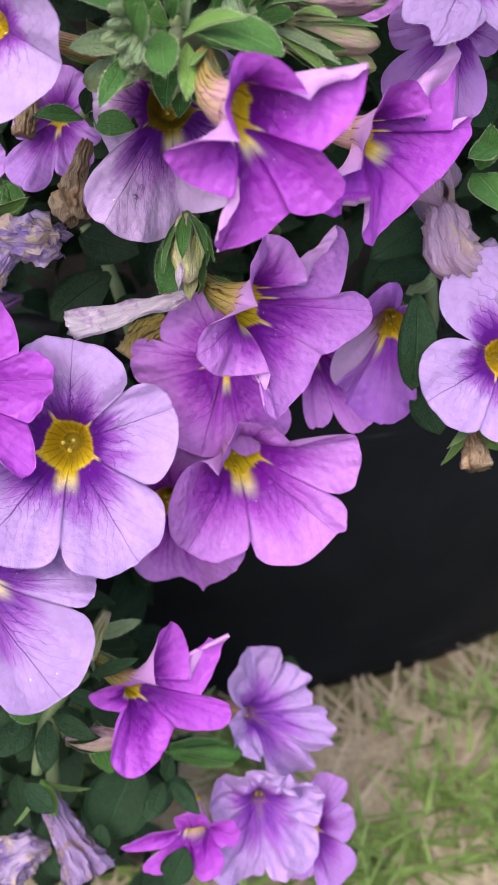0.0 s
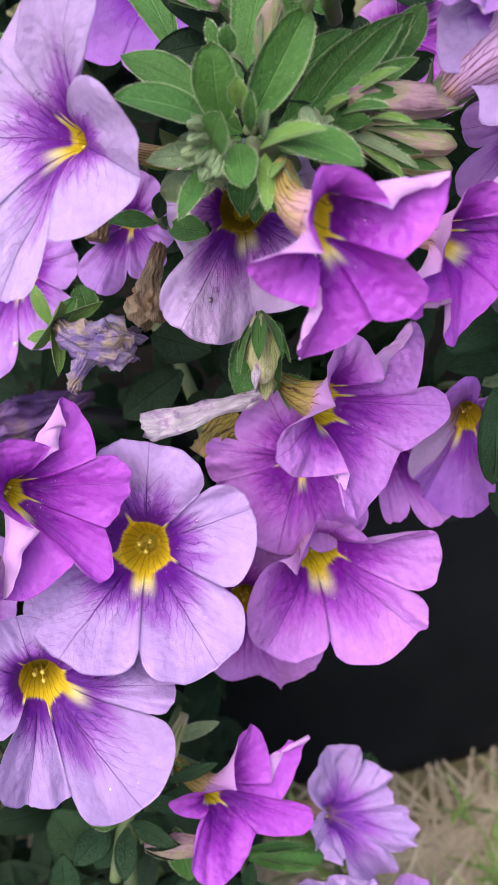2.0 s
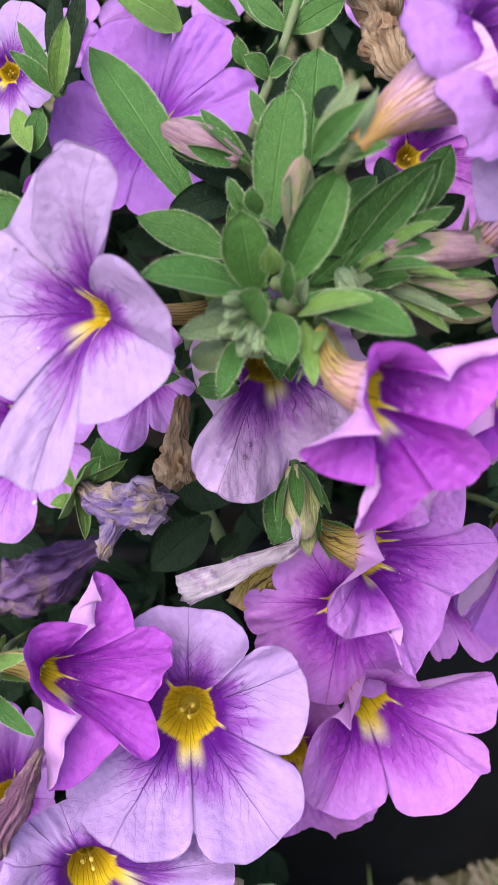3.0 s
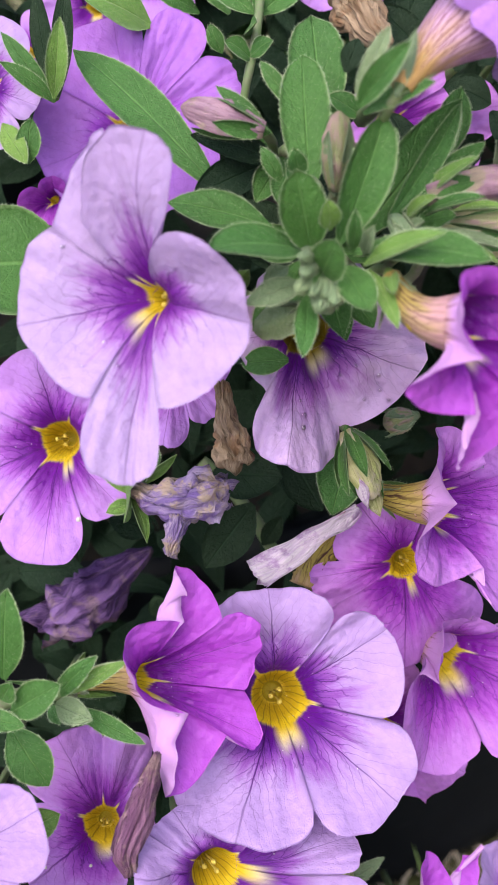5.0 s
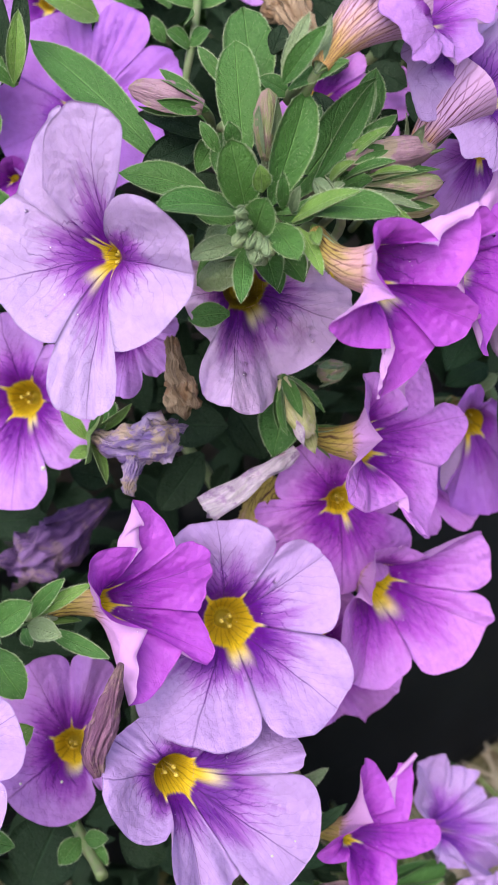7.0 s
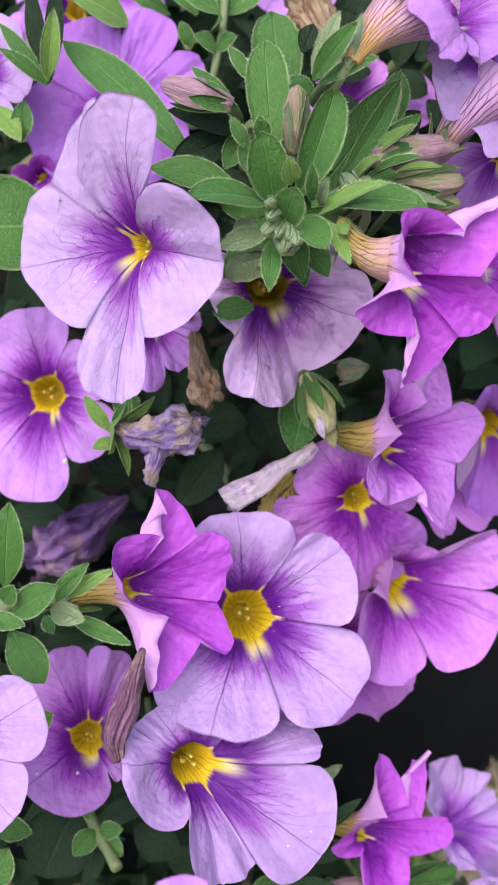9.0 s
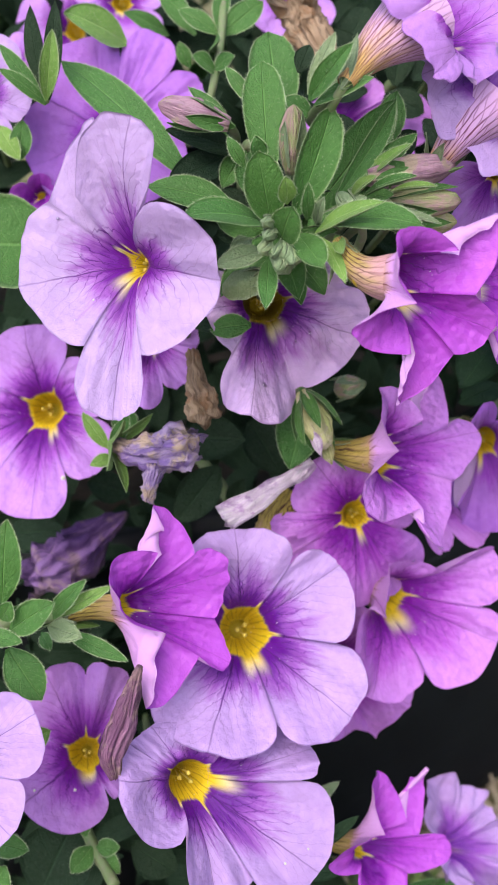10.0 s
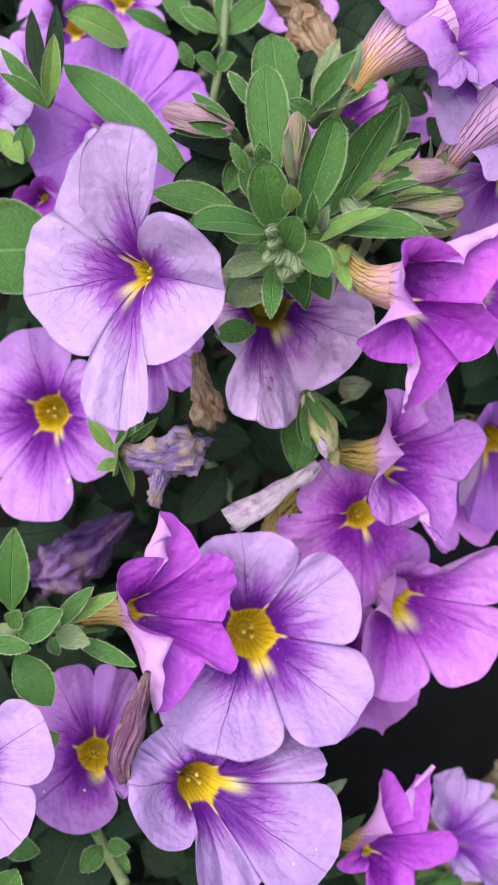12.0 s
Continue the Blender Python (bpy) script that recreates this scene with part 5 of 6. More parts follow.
wilted([(0.0362, 0.1641, 0.1687), (0.0322, 0.1602, 0.1668), (0.0284, 0.1599, 0.1699), (0.0274, 0.1620, 0.1746), (0.0263, 0.1647, 0.1766)], [0.0018, 0.0032, 0.0043, 0.0038, 0.0014],
       'greyish mauve wilted flower with papery folds', WILT_GREY, lump=0.4, frill=0.006)
wilted([(0.0318, 0.1493, 0.1449), (0.0325, 0.1467, 0.1429), (0.0327, 0.1438, 0.1406)], [0.0009, 0.0018, 0.0025],
       'dry buff flower remnant beneath the petals', WILT_BROWN, lump=0.3, sepals=4)
wilted([(0.0108, 0.1903, 0.2208), (0.0089, 0.1920, 0.2234), (0.0081, 0.1959, 0.2262), (0.0078, 0.1976, 0.2291)], [0.0010, 0.0029, 0.0039, 0.0033],
       'dried brown flower with papery petals', WILT_BROWN, lump=0.4, ridge=0.2, frill=0.006)
wilted([(-0.0399, 0.1266, 0.0849), (-0.0380, 0.1239, 0.0810), (-0.0345, 0.1192, 0.0779), (-0.0315, 0.1155, 0.0744)], [0.0010, 0.0023, 0.0035, 0.0048],
       'drooping faded lilac flower', WILT_LILAC, lump=0.3, ridge=0.2, sepals=4)
wilted([(-0.0398, 0.1234, 0.0719), (-0.0436, 0.1222, 0.0720), (-0.0487, 0.1203, 0.0696)], [0.0010, 0.0040, 0.0050],
       'withered blue-grey flower low in the foliage', WILT_BLUE, lump=0.5, frill=0.005)
wilted([(-0.0359, 0.1758, 0.1905), (-0.0369, 0.1731, 0.1883), (-0.0377, 0.1710, 0.1855)], [0.0007, 0.0017, 0.0016],
       'withered brown petal remnant', WILT_BROWN, lump=0.5)
wilted([(-0.0278, 0.1409, 0.1128), (-0.0298, 0.1356, 0.1107), (-0.0308, 0.1342, 0.1088)], [0.0008, 0.0013, 0.0017],
       'small buff spent bud', BUD_PALE, lump=0.3)
bud((-0.0348, 0.1281, 0.0953), (-0.0243, 0.1262, 0.0975), 0.0039, 'rosy closed bud low in the foliage', body=BUD_ROSE, leafy=LEAF_DEEP_SHADE, reach=0.6, spread=0.2)
bud((-0.0187, 0.1356, 0.0830), (-0.0054, 0.1367, 0.0808), 0.0045, 'green closed bud low in the foliage', body=LEAF, leafy=LEAF, reach=0.8, spread=0.2)
bud((-0.0607, 0.1394, 0.1617), (-0.0669, 0.1393, 0.1642), 0.0025, 'tiny green closed flower bud', body=HAIRY, leafy=LEAF, reach=0.9)
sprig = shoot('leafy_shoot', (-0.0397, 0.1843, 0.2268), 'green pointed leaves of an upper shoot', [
    ((-0.0391, 0.1846, 0.2274), (-0.0375, 0.1896, 0.2409), 0.0032, (-0.3866, -0.7624, 0.5189), LEAF_DEEP_SHADE, dict()),
    ((-0.0388, 0.1822, 0.2274), (-0.0337, 0.1867, 0.2409), 0.0030, (0.1602, -0.8993, 0.4069), LEAF_DEEP_SHADE, dict()),
    ((-0.0393, 0.1803, 0.2278), (-0.0357, 0.1785, 0.2379), 0.0029, (0.0707, -0.8973, 0.4356), LEAF_LIGHT, dict(trough=0.5)),
    ((-0.0396, 0.1845, 0.2271), (-0.0439, 0.1880, 0.2365), 0.0025, (-0.1527, -0.7381, 0.6572), LEAF, dict()),
    ((-0.0394, 0.1841, 0.2265), (-0.0451, 0.1842, 0.2334), 0.0025, (-0.0921, -0.6184, 0.7804), LEAF, dict()),
    ((-0.0457, 0.1894, 0.2179), (-0.0434, 0.1901, 0.2238), 0.0037, (-0.1182, -0.8675, 0.4833), LEAF, dict()),
    ((-0.0477, 0.1928, 0.2234), (-0.0457, 0.1874, 0.2184), 0.0034, (-0.1182, -0.8675, 0.4833), LEAF_LIGHT, dict()),
    ((-0.0224, 0.2044, 0.2298), (-0.0318, 0.2007, 0.2375), 0.0074, (-0.0315, -0.7054, 0.7081), LEAF_LIGHT, dict()),
])
stalk(sprig, [(-0.0392, 0.1844, 0.2271), (-0.0390, 0.1990, 0.2288), (-0.0388, 0.2200, 0.2300)], 0.0007)
sprig = shoot('broad_leaf', (-0.0471, 0.1764, 0.2050), 'broad fresh green leaf beside the pale flower', [
    ((-0.0435, 0.1783, 0.2051), (-0.0607, 0.1770, 0.2098), 0.0165, (0.0629, -0.7757, 0.6280), LEAF, dict(shape=0.5)),
])
sprig = shoot('leafy_shoot', (-0.0090, 0.1937, 0.2241), 'small green leaves on an upright stem at the top', [
    ((-0.0098, 0.1933, 0.2234), (-0.0131, 0.1924, 0.2272), 0.0038, (-0.0634, -0.5570, 0.8281), LEAF, dict()),
    ((-0.0096, 0.1936, 0.2238), (-0.0061, 0.1918, 0.2256), 0.0034, (0.1886, -0.6134, 0.7669), LEAF, dict()),
    ((-0.0064, 0.2013, 0.2282), (-0.0117, 0.2049, 0.2333), 0.0034, (-0.1527, -0.7381, 0.6572), LEAF, dict()),
    ((-0.0055, 0.2011, 0.2280), (0.0028, 0.2020, 0.2317), 0.0049, (0.1241, -0.7965, 0.5918), LEAF, dict()),
    ((-0.0083, 0.1971, 0.2263), (-0.0082, 0.1905, 0.2290), 0.0029, (-0.1182, -0.8675, 0.4833), LEAF, dict()),
    ((-0.0093, 0.2074, 0.2281), (-0.0134, 0.2131, 0.2373), 0.0040, (-0.1527, -0.7381, 0.6572), LEAF, dict()),
    ((-0.0133, 0.2138, 0.2283), (-0.0206, 0.2123, 0.2341), 0.0035, (-0.0602, -0.7650, 0.6413), LEAF, dict()),
    ((-0.0061, 0.2018, 0.2290), (-0.0029, 0.2050, 0.2356), 0.0030, (-0.1182, -0.8675, 0.4833), LEAF, dict()),
    ((-0.0131, 0.1979, 0.2245), (-0.0140, 0.1982, 0.2290), 0.0025, (-0.3025, -0.8039, 0.5121), LEAF, dict()),
])
stalk(sprig, [(-0.0038, 0.2037, 0.2331), (-0.0071, 0.1973, 0.2270), (-0.0110, 0.1922, 0.2210), (-0.0148, 0.1934, 0.2119)], 0.0007)
sprig = shoot('leafy_shoot', (-0.0056, 0.1477, 0.2253), 'narrow downy leaves round the base of the mauve trumpet', [
    ((-0.0065, 0.1457, 0.2255), (-0.0007, 0.1416, 0.2321), 0.0030, (0.0330, -0.7846, 0.6192), LEAF, dict(trough=0.5)),
    ((-0.0060, 0.1480, 0.2257), (-0.0007, 0.1488, 0.2326), 0.0023, (-0.1831, -0.7921, 0.5823), HAIRY, dict()),
    ((-0.0058, 0.1461, 0.2245), (0.0016, 0.1420, 0.2271), 0.0026, (0.0838, -0.6625, 0.7444), LEAF, dict()),
    ((-0.0054, 0.1537, 0.2277), (-0.0028, 0.1550, 0.2308), 0.0028, (-0.1182, -0.8675, 0.4833), LEAF_DEEP_SHADE, dict()),
])
stalk(sprig, [(-0.0004, 0.1506, 0.2254), (-0.0008, 0.1580, 0.2222), (0.0001, 0.1711, 0.2169)], 0.0012)
sprig = shoot('leafy_shoot', (-0.0653, 0.1389, 0.1639), 'downy oval leaves and calyx of a side shoot', [
    ((-0.0662, 0.1404, 0.1664), (-0.0618, 0.1412, 0.1792), 0.0051, (-0.0229, -0.8869, 0.4615), LEAF, dict()),
    ((-0.0659, 0.1366, 0.1637), (-0.0584, 0.1335, 0.1682), 0.0046, (-0.0315, -0.7054, 0.7081), LEAF, dict()),
    ((-0.0665, 0.1368, 0.1660), (-0.0643, 0.1350, 0.1695), 0.0029, (-0.1182, -0.8675, 0.4833), LEAF, dict()),
    ((-0.0607, 0.1394, 0.1617), (-0.0535, 0.1373, 0.1680), 0.0027, (-0.1527, -0.7381, 0.6572), LEAF, dict()),
    ((-0.0597, 0.1394, 0.1619), (-0.0501, 0.1377, 0.1654), 0.0022, (-0.0315, -0.7054, 0.7081), LEAF_LIGHT, dict()),
    ((-0.0609, 0.1391, 0.1610), (-0.0563, 0.1338, 0.1610), 0.0034, (-0.0602, -0.7650, 0.6413), HAIRY, dict()),
    ((-0.0589, 0.1406, 0.1580), (-0.0510, 0.1340, 0.1543), 0.0026, (-0.0602, -0.7650, 0.6413), LEAF, dict()),
    ((-0.0675, 0.1390, 0.1593), (-0.0648, 0.1344, 0.1518), 0.0059, (0.0707, -0.8973, 0.4356), LEAF, dict()),
    ((-0.0705, 0.1374, 0.1639), (-0.0646, 0.1338, 0.1632), 0.0028, (-0.0042, -0.6432, 0.7657), LEAF, dict()),
    ((-0.0627, 0.1456, 0.1557), (-0.0620, 0.1424, 0.1544), 0.0021, (-0.1182, -0.8675, 0.4833), LEAF, dict()),
    ((-0.0711, 0.1386, 0.1412), (-0.0655, 0.1370, 0.1439), 0.0044, (-0.0893, -0.8197, 0.5658), LEAF_LIGHT, dict()),
    ((-0.0794, 0.1335, 0.1299), (-0.0737, 0.1297, 0.1287), 0.0039, (-0.0602, -0.7650, 0.6413), LEAF, dict()),
    ((-0.0806, 0.1233, 0.1279), (-0.0763, 0.1234, 0.1333), 0.0051, (-0.0602, -0.7650, 0.6413), LEAF, dict()),
])
stalk(sprig, [(-0.0684, 0.1377, 0.1650), (-0.0636, 0.1387, 0.1639), (-0.0581, 0.1400, 0.1614)], 0.0012)
sprig = shoot('leafy_shoot', (-0.0667, 0.1411, 0.1157), 'small round leaves in the shade beneath the flowers', [
    ((-0.0660, 0.1404, 0.1147), (-0.0701, 0.1371, 0.1140), 0.0038, (-0.0602, -0.7650, 0.6413), LEAF, dict()),
    ((-0.0651, 0.1402, 0.1145), (-0.0612, 0.1371, 0.1160), 0.0029, (-0.0315, -0.7054, 0.7081), LEAF, dict()),
    ((-0.0649, 0.1397, 0.1136), (-0.0624, 0.1352, 0.1124), 0.0034, (-0.0602, -0.7650, 0.6413), LEAF, dict()),
    ((-0.0664, 0.1415, 0.1165), (-0.0662, 0.1434, 0.1200), 0.0025, (-0.1182, -0.8675, 0.4833), LEAF, dict()),
    ((-0.0772, 0.1428, 0.1059), (-0.0680, 0.1470, 0.1157), 0.0128, (-0.0893, -0.8197, 0.5658), LEAF_DEEP_SHADE, dict()),
    ((-0.0597, 0.1429, 0.1104), (-0.0536, 0.1389, 0.1046), 0.0069, (-0.1182, -0.8675, 0.4833), LEAF_DEEP_SHADE, dict()),
])
stalk(sprig, [(-0.0670, 0.1468, 0.1155), (-0.0657, 0.1411, 0.1138), (-0.0637, 0.1330, 0.1123)], 0.001)
sprig = shoot('leafy_shoot', (-0.0284, 0.1789, 0.1564), 'oval green leaves in the gap, darkened for its shade', [
    ((-0.0315, 0.1774, 0.1653), (-0.0212, 0.1715, 0.1649), 0.0084, (-0.0301, -0.7577, 0.6519), LEAF_DEEP_SHADE, dict()),
    ((-0.0267, 0.1738, 0.1600), (-0.0369, 0.1691, 0.1540), 0.0075, (-0.0895, -0.8634, 0.4966), LEAF_DEEP_SHADE, dict()),
    ((-0.0265, 0.1746, 0.1513), (-0.0225, 0.1744, 0.1558), 0.0033, (-0.0895, -0.8634, 0.4966), LEAF_DEEP_SHADE, dict()),
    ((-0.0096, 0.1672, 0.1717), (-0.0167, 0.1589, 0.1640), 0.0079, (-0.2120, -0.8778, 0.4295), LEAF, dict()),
    ((-0.0434, 0.1838, 0.1542), (-0.0502, 0.1847, 0.1586), 0.0059, (-0.0301, -0.7577, 0.6519), LEAF_DEEP_SHADE, dict()),
    ((-0.0680, 0.1896, 0.1497), (-0.0567, 0.1833, 0.1509), 0.0080, (-0.0301, -0.7577, 0.6519), LEAF_DEEP_SHADE, dict()),
    ((-0.0457, 0.1725, 0.1443), (-0.0459, 0.1729, 0.1489), 0.0038, (-0.0895, -0.8634, 0.4966), LEAF_DEEP_SHADE, dict()),
    ((-0.0183, 0.1807, 0.1634), (-0.0159, 0.1734, 0.1552), 0.0077, (-0.0895, -0.8634, 0.4966), LEAF_DEEP_SHADE, dict()),
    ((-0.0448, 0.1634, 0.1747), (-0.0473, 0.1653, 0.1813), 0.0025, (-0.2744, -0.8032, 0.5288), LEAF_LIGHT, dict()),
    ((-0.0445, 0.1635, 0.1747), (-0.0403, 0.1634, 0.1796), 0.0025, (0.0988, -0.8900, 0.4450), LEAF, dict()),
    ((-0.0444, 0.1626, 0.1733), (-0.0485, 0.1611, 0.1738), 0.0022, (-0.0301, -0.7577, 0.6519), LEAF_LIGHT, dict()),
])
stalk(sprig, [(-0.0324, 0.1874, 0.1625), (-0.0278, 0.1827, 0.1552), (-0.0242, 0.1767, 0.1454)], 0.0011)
sprig = shoot('leafy_shoot', (0.0275, 0.1687, 0.1496), 'shade-darkened oval leaves hanging over the black pot rim', [
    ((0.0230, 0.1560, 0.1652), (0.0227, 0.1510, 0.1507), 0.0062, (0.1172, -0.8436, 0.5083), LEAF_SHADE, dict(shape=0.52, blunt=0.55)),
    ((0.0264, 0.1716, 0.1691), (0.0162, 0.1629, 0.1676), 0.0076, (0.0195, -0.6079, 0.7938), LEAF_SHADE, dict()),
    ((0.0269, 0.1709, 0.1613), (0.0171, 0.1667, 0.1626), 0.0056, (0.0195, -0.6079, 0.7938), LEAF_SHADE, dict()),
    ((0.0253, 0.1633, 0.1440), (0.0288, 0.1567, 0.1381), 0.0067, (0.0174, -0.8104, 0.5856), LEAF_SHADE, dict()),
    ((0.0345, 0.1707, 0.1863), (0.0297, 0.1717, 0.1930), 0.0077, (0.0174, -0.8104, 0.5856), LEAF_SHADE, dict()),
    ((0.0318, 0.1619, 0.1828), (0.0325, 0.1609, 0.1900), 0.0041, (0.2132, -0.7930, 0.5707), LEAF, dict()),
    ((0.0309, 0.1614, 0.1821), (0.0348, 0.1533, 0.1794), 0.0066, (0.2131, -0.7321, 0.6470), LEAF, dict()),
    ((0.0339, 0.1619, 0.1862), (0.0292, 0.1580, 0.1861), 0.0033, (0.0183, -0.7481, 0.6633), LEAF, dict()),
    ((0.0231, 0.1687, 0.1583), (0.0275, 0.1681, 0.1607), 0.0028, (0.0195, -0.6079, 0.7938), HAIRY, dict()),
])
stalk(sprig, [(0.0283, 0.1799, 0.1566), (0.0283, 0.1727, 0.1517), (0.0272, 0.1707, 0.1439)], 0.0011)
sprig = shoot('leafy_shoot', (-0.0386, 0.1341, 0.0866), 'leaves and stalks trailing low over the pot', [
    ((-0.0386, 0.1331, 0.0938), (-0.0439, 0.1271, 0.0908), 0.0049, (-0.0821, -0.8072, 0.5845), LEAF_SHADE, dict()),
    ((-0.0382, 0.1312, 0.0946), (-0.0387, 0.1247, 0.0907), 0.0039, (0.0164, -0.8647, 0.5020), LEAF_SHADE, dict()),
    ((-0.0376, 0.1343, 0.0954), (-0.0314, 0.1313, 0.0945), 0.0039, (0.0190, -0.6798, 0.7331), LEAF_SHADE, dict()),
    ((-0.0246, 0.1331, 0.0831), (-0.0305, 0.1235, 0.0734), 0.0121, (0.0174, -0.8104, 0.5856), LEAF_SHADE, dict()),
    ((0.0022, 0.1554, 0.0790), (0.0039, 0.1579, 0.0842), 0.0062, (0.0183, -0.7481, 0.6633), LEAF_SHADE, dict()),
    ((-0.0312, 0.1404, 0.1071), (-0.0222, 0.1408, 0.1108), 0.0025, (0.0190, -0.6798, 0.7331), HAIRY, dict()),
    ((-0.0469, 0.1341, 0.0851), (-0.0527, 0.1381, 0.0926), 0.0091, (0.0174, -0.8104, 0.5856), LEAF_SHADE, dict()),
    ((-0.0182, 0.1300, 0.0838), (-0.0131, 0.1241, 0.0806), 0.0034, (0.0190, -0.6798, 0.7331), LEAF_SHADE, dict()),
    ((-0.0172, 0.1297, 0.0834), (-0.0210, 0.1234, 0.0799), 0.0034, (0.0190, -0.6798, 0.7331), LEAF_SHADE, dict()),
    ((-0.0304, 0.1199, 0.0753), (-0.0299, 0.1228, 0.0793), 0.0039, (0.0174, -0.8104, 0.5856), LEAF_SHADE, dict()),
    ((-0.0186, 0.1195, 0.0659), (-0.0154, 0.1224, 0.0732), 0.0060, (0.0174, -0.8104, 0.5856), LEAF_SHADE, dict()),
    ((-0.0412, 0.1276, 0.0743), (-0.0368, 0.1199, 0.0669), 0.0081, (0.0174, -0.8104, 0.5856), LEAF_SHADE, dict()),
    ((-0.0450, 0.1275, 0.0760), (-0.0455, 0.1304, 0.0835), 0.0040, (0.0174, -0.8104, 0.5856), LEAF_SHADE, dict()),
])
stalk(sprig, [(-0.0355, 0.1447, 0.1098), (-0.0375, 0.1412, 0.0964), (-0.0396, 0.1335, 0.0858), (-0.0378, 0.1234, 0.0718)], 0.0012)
sprig = shoot('leafy_shoot', (-0.0281, 0.1682, 0.1899), 'green leaves round the dried flower tube', [
    ((-0.0273, 0.1658, 0.1899), (-0.0337, 0.1621, 0.1918), 0.0033, (0.0198, -0.5349, 0.8447), LEAF, dict()),
    ((-0.0261, 0.1660, 0.1903), (-0.0185, 0.1612, 0.1902), 0.0041, (0.0195, -0.6079, 0.7938), LEAF_DEEP_SHADE, dict()),
    ((-0.0272, 0.1682, 0.1899), (-0.0256, 0.1687, 0.1940), 0.0029, (0.0174, -0.8104, 0.5856), LEAF_DEEP_SHADE, dict()),
    ((-0.0404, 0.1712, 0.1723), (-0.0417, 0.1725, 0.1775), 0.0045, (0.0174, -0.8104, 0.5856), LEAF, dict()),
])
stalk(sprig, [(-0.0272, 0.1682, 0.1899), (-0.0268, 0.1760, 0.1850), (-0.0262, 0.1880, 0.1780)], 0.0008)
sprig = shoot('leafy_shoot', (0.0009, 0.1528, 0.2090), 'crowded narrow green leaves beside the long buds', [
    ((0.0008, 0.1516, 0.2109), (0.0074, 0.1469, 0.2159), 0.0019, (0.1140, -0.6510, 0.7505), LEAF_LIGHT, dict(trough=0.6)),
    ((0.0006, 0.1495, 0.2073), (0.0095, 0.1445, 0.2041), 0.0016, (0.1140, -0.6510, 0.7505), HAIRY, dict(trough=0.6)),
    ((0.0021, 0.1557, 0.2102), (0.0071, 0.1554, 0.2146), 0.0018, (0.1140, -0.6510, 0.7505), LEAF, dict(trough=0.6)),
    ((0.0001, 0.1478, 0.2102), (0.0057, 0.1417, 0.2128), 0.0018, (0.1140, -0.6510, 0.7505), LEAF, dict(trough=0.6)),
    ((0.0016, 0.1491, 0.2067), (0.0079, 0.1449, 0.2026), 0.0017, (0.1140, -0.6510, 0.7505), LEAF_LIGHT, dict(trough=0.6)),
    ((0.0039, 0.1491, 0.2091), (0.0087, 0.1424, 0.2104), 0.0014, (0.1140, -0.6510, 0.7505), LEAF_LIGHT, dict(trough=0.6)),
    ((-0.0019, 0.1489, 0.2097), (0.0010, 0.1448, 0.2133), 0.0020, (0.1140, -0.6510, 0.7505), LEAF_LIGHT, dict(trough=0.6)),
    ((-0.0031, 0.1488, 0.2074), (-0.0009, 0.1447, 0.2106), 0.0021, (0.1140, -0.6510, 0.7505), HAIRY, dict(trough=0.6)),
])
stalk(sprig, [(-0.0042, 0.1513, 0.2054), (0.0009, 0.1528, 0.2090), (0.0054, 0.1545, 0.2088)], 0.001)
sprig = shoot('leafy_shoot', (-0.0136, 0.1422, 0.2081), 'small downy leaves at the heart of the shoot tip', [
    ((-0.0094, 0.1417, 0.2099), (-0.0086, 0.1383, 0.2143), 0.0016, (-0.0012, -0.6967, 0.7174), HAIRY, dict(trough=0.4)),
    ((-0.0174, 0.1493, 0.2076), (-0.0210, 0.1472, 0.2075), 0.0021, (-0.0012, -0.6967, 0.7174), HAIRY, dict(trough=0.4)),
    ((-0.0118, 0.1498, 0.2157), (-0.0133, 0.1460, 0.2188), 0.0015, (-0.0012, -0.6967, 0.7174), HAIRY, dict(trough=0.4)),
    ((-0.0091, 0.1486, 0.2160), (-0.0075, 0.1452, 0.2183), 0.0017, (-0.0012, -0.6967, 0.7174), HAIRY, dict(trough=0.4)),
])
stalk(sprig, [(-0.0134, 0.1431, 0.2077), (-0.0113, 0.1502, 0.2023)], 0.001)
bud((-0.0155, 0.1400, 0.2112), (-0.0181, 0.1355, 0.2119), 0.0017, 'tiny grey-green hairy bud at the shoot tip', body=HAIRY, leafy=HAIRY, reach=0.80, spread=0.15)
bud((-0.0153, 0.1400, 0.2100), (-0.0175, 0.1359, 0.2091), 0.0020, 'tiny grey-green hairy bud at the shoot tip', body=HAIRY, leafy=LEAF, reach=0.90, spread=0.15)
bud((-0.0149, 0.1400, 0.2095), (-0.0159, 0.1363, 0.2082), 0.0023, 'tiny grey-green hairy bud at the shoot tip', body=HAIRY, leafy=HAIRY, reach=0.80, spread=0.15)
bud((-0.0145, 0.1400, 0.2090), (-0.0151, 0.1355, 0.2074), 0.0017, 'tiny grey-green hairy bud at the shoot tip', body=HAIRY, leafy=HAIRY, reach=0.90, spread=0.15)
bud((-0.0156, 0.1400, 0.2097), (-0.0191, 0.1359, 0.2100), 0.0020, 'tiny grey-green hairy bud at the shoot tip', body=HAIRY, leafy=LEAF, reach=0.80, spread=0.15)
bud((-0.0150, 0.1400, 0.2084), (-0.0170, 0.1363, 0.2067), 0.0023, 'tiny grey-green hairy bud at the shoot tip', body=HAIRY, leafy=HAIRY, reach=0.90, spread=0.15)
bud((-0.0156, 0.1400, 0.2121), (-0.0179, 0.1355, 0.2139), 0.0017, 'tiny grey-green hairy bud at the shoot tip', body=HAIRY, leafy=HAIRY, reach=0.80, spread=0.15)
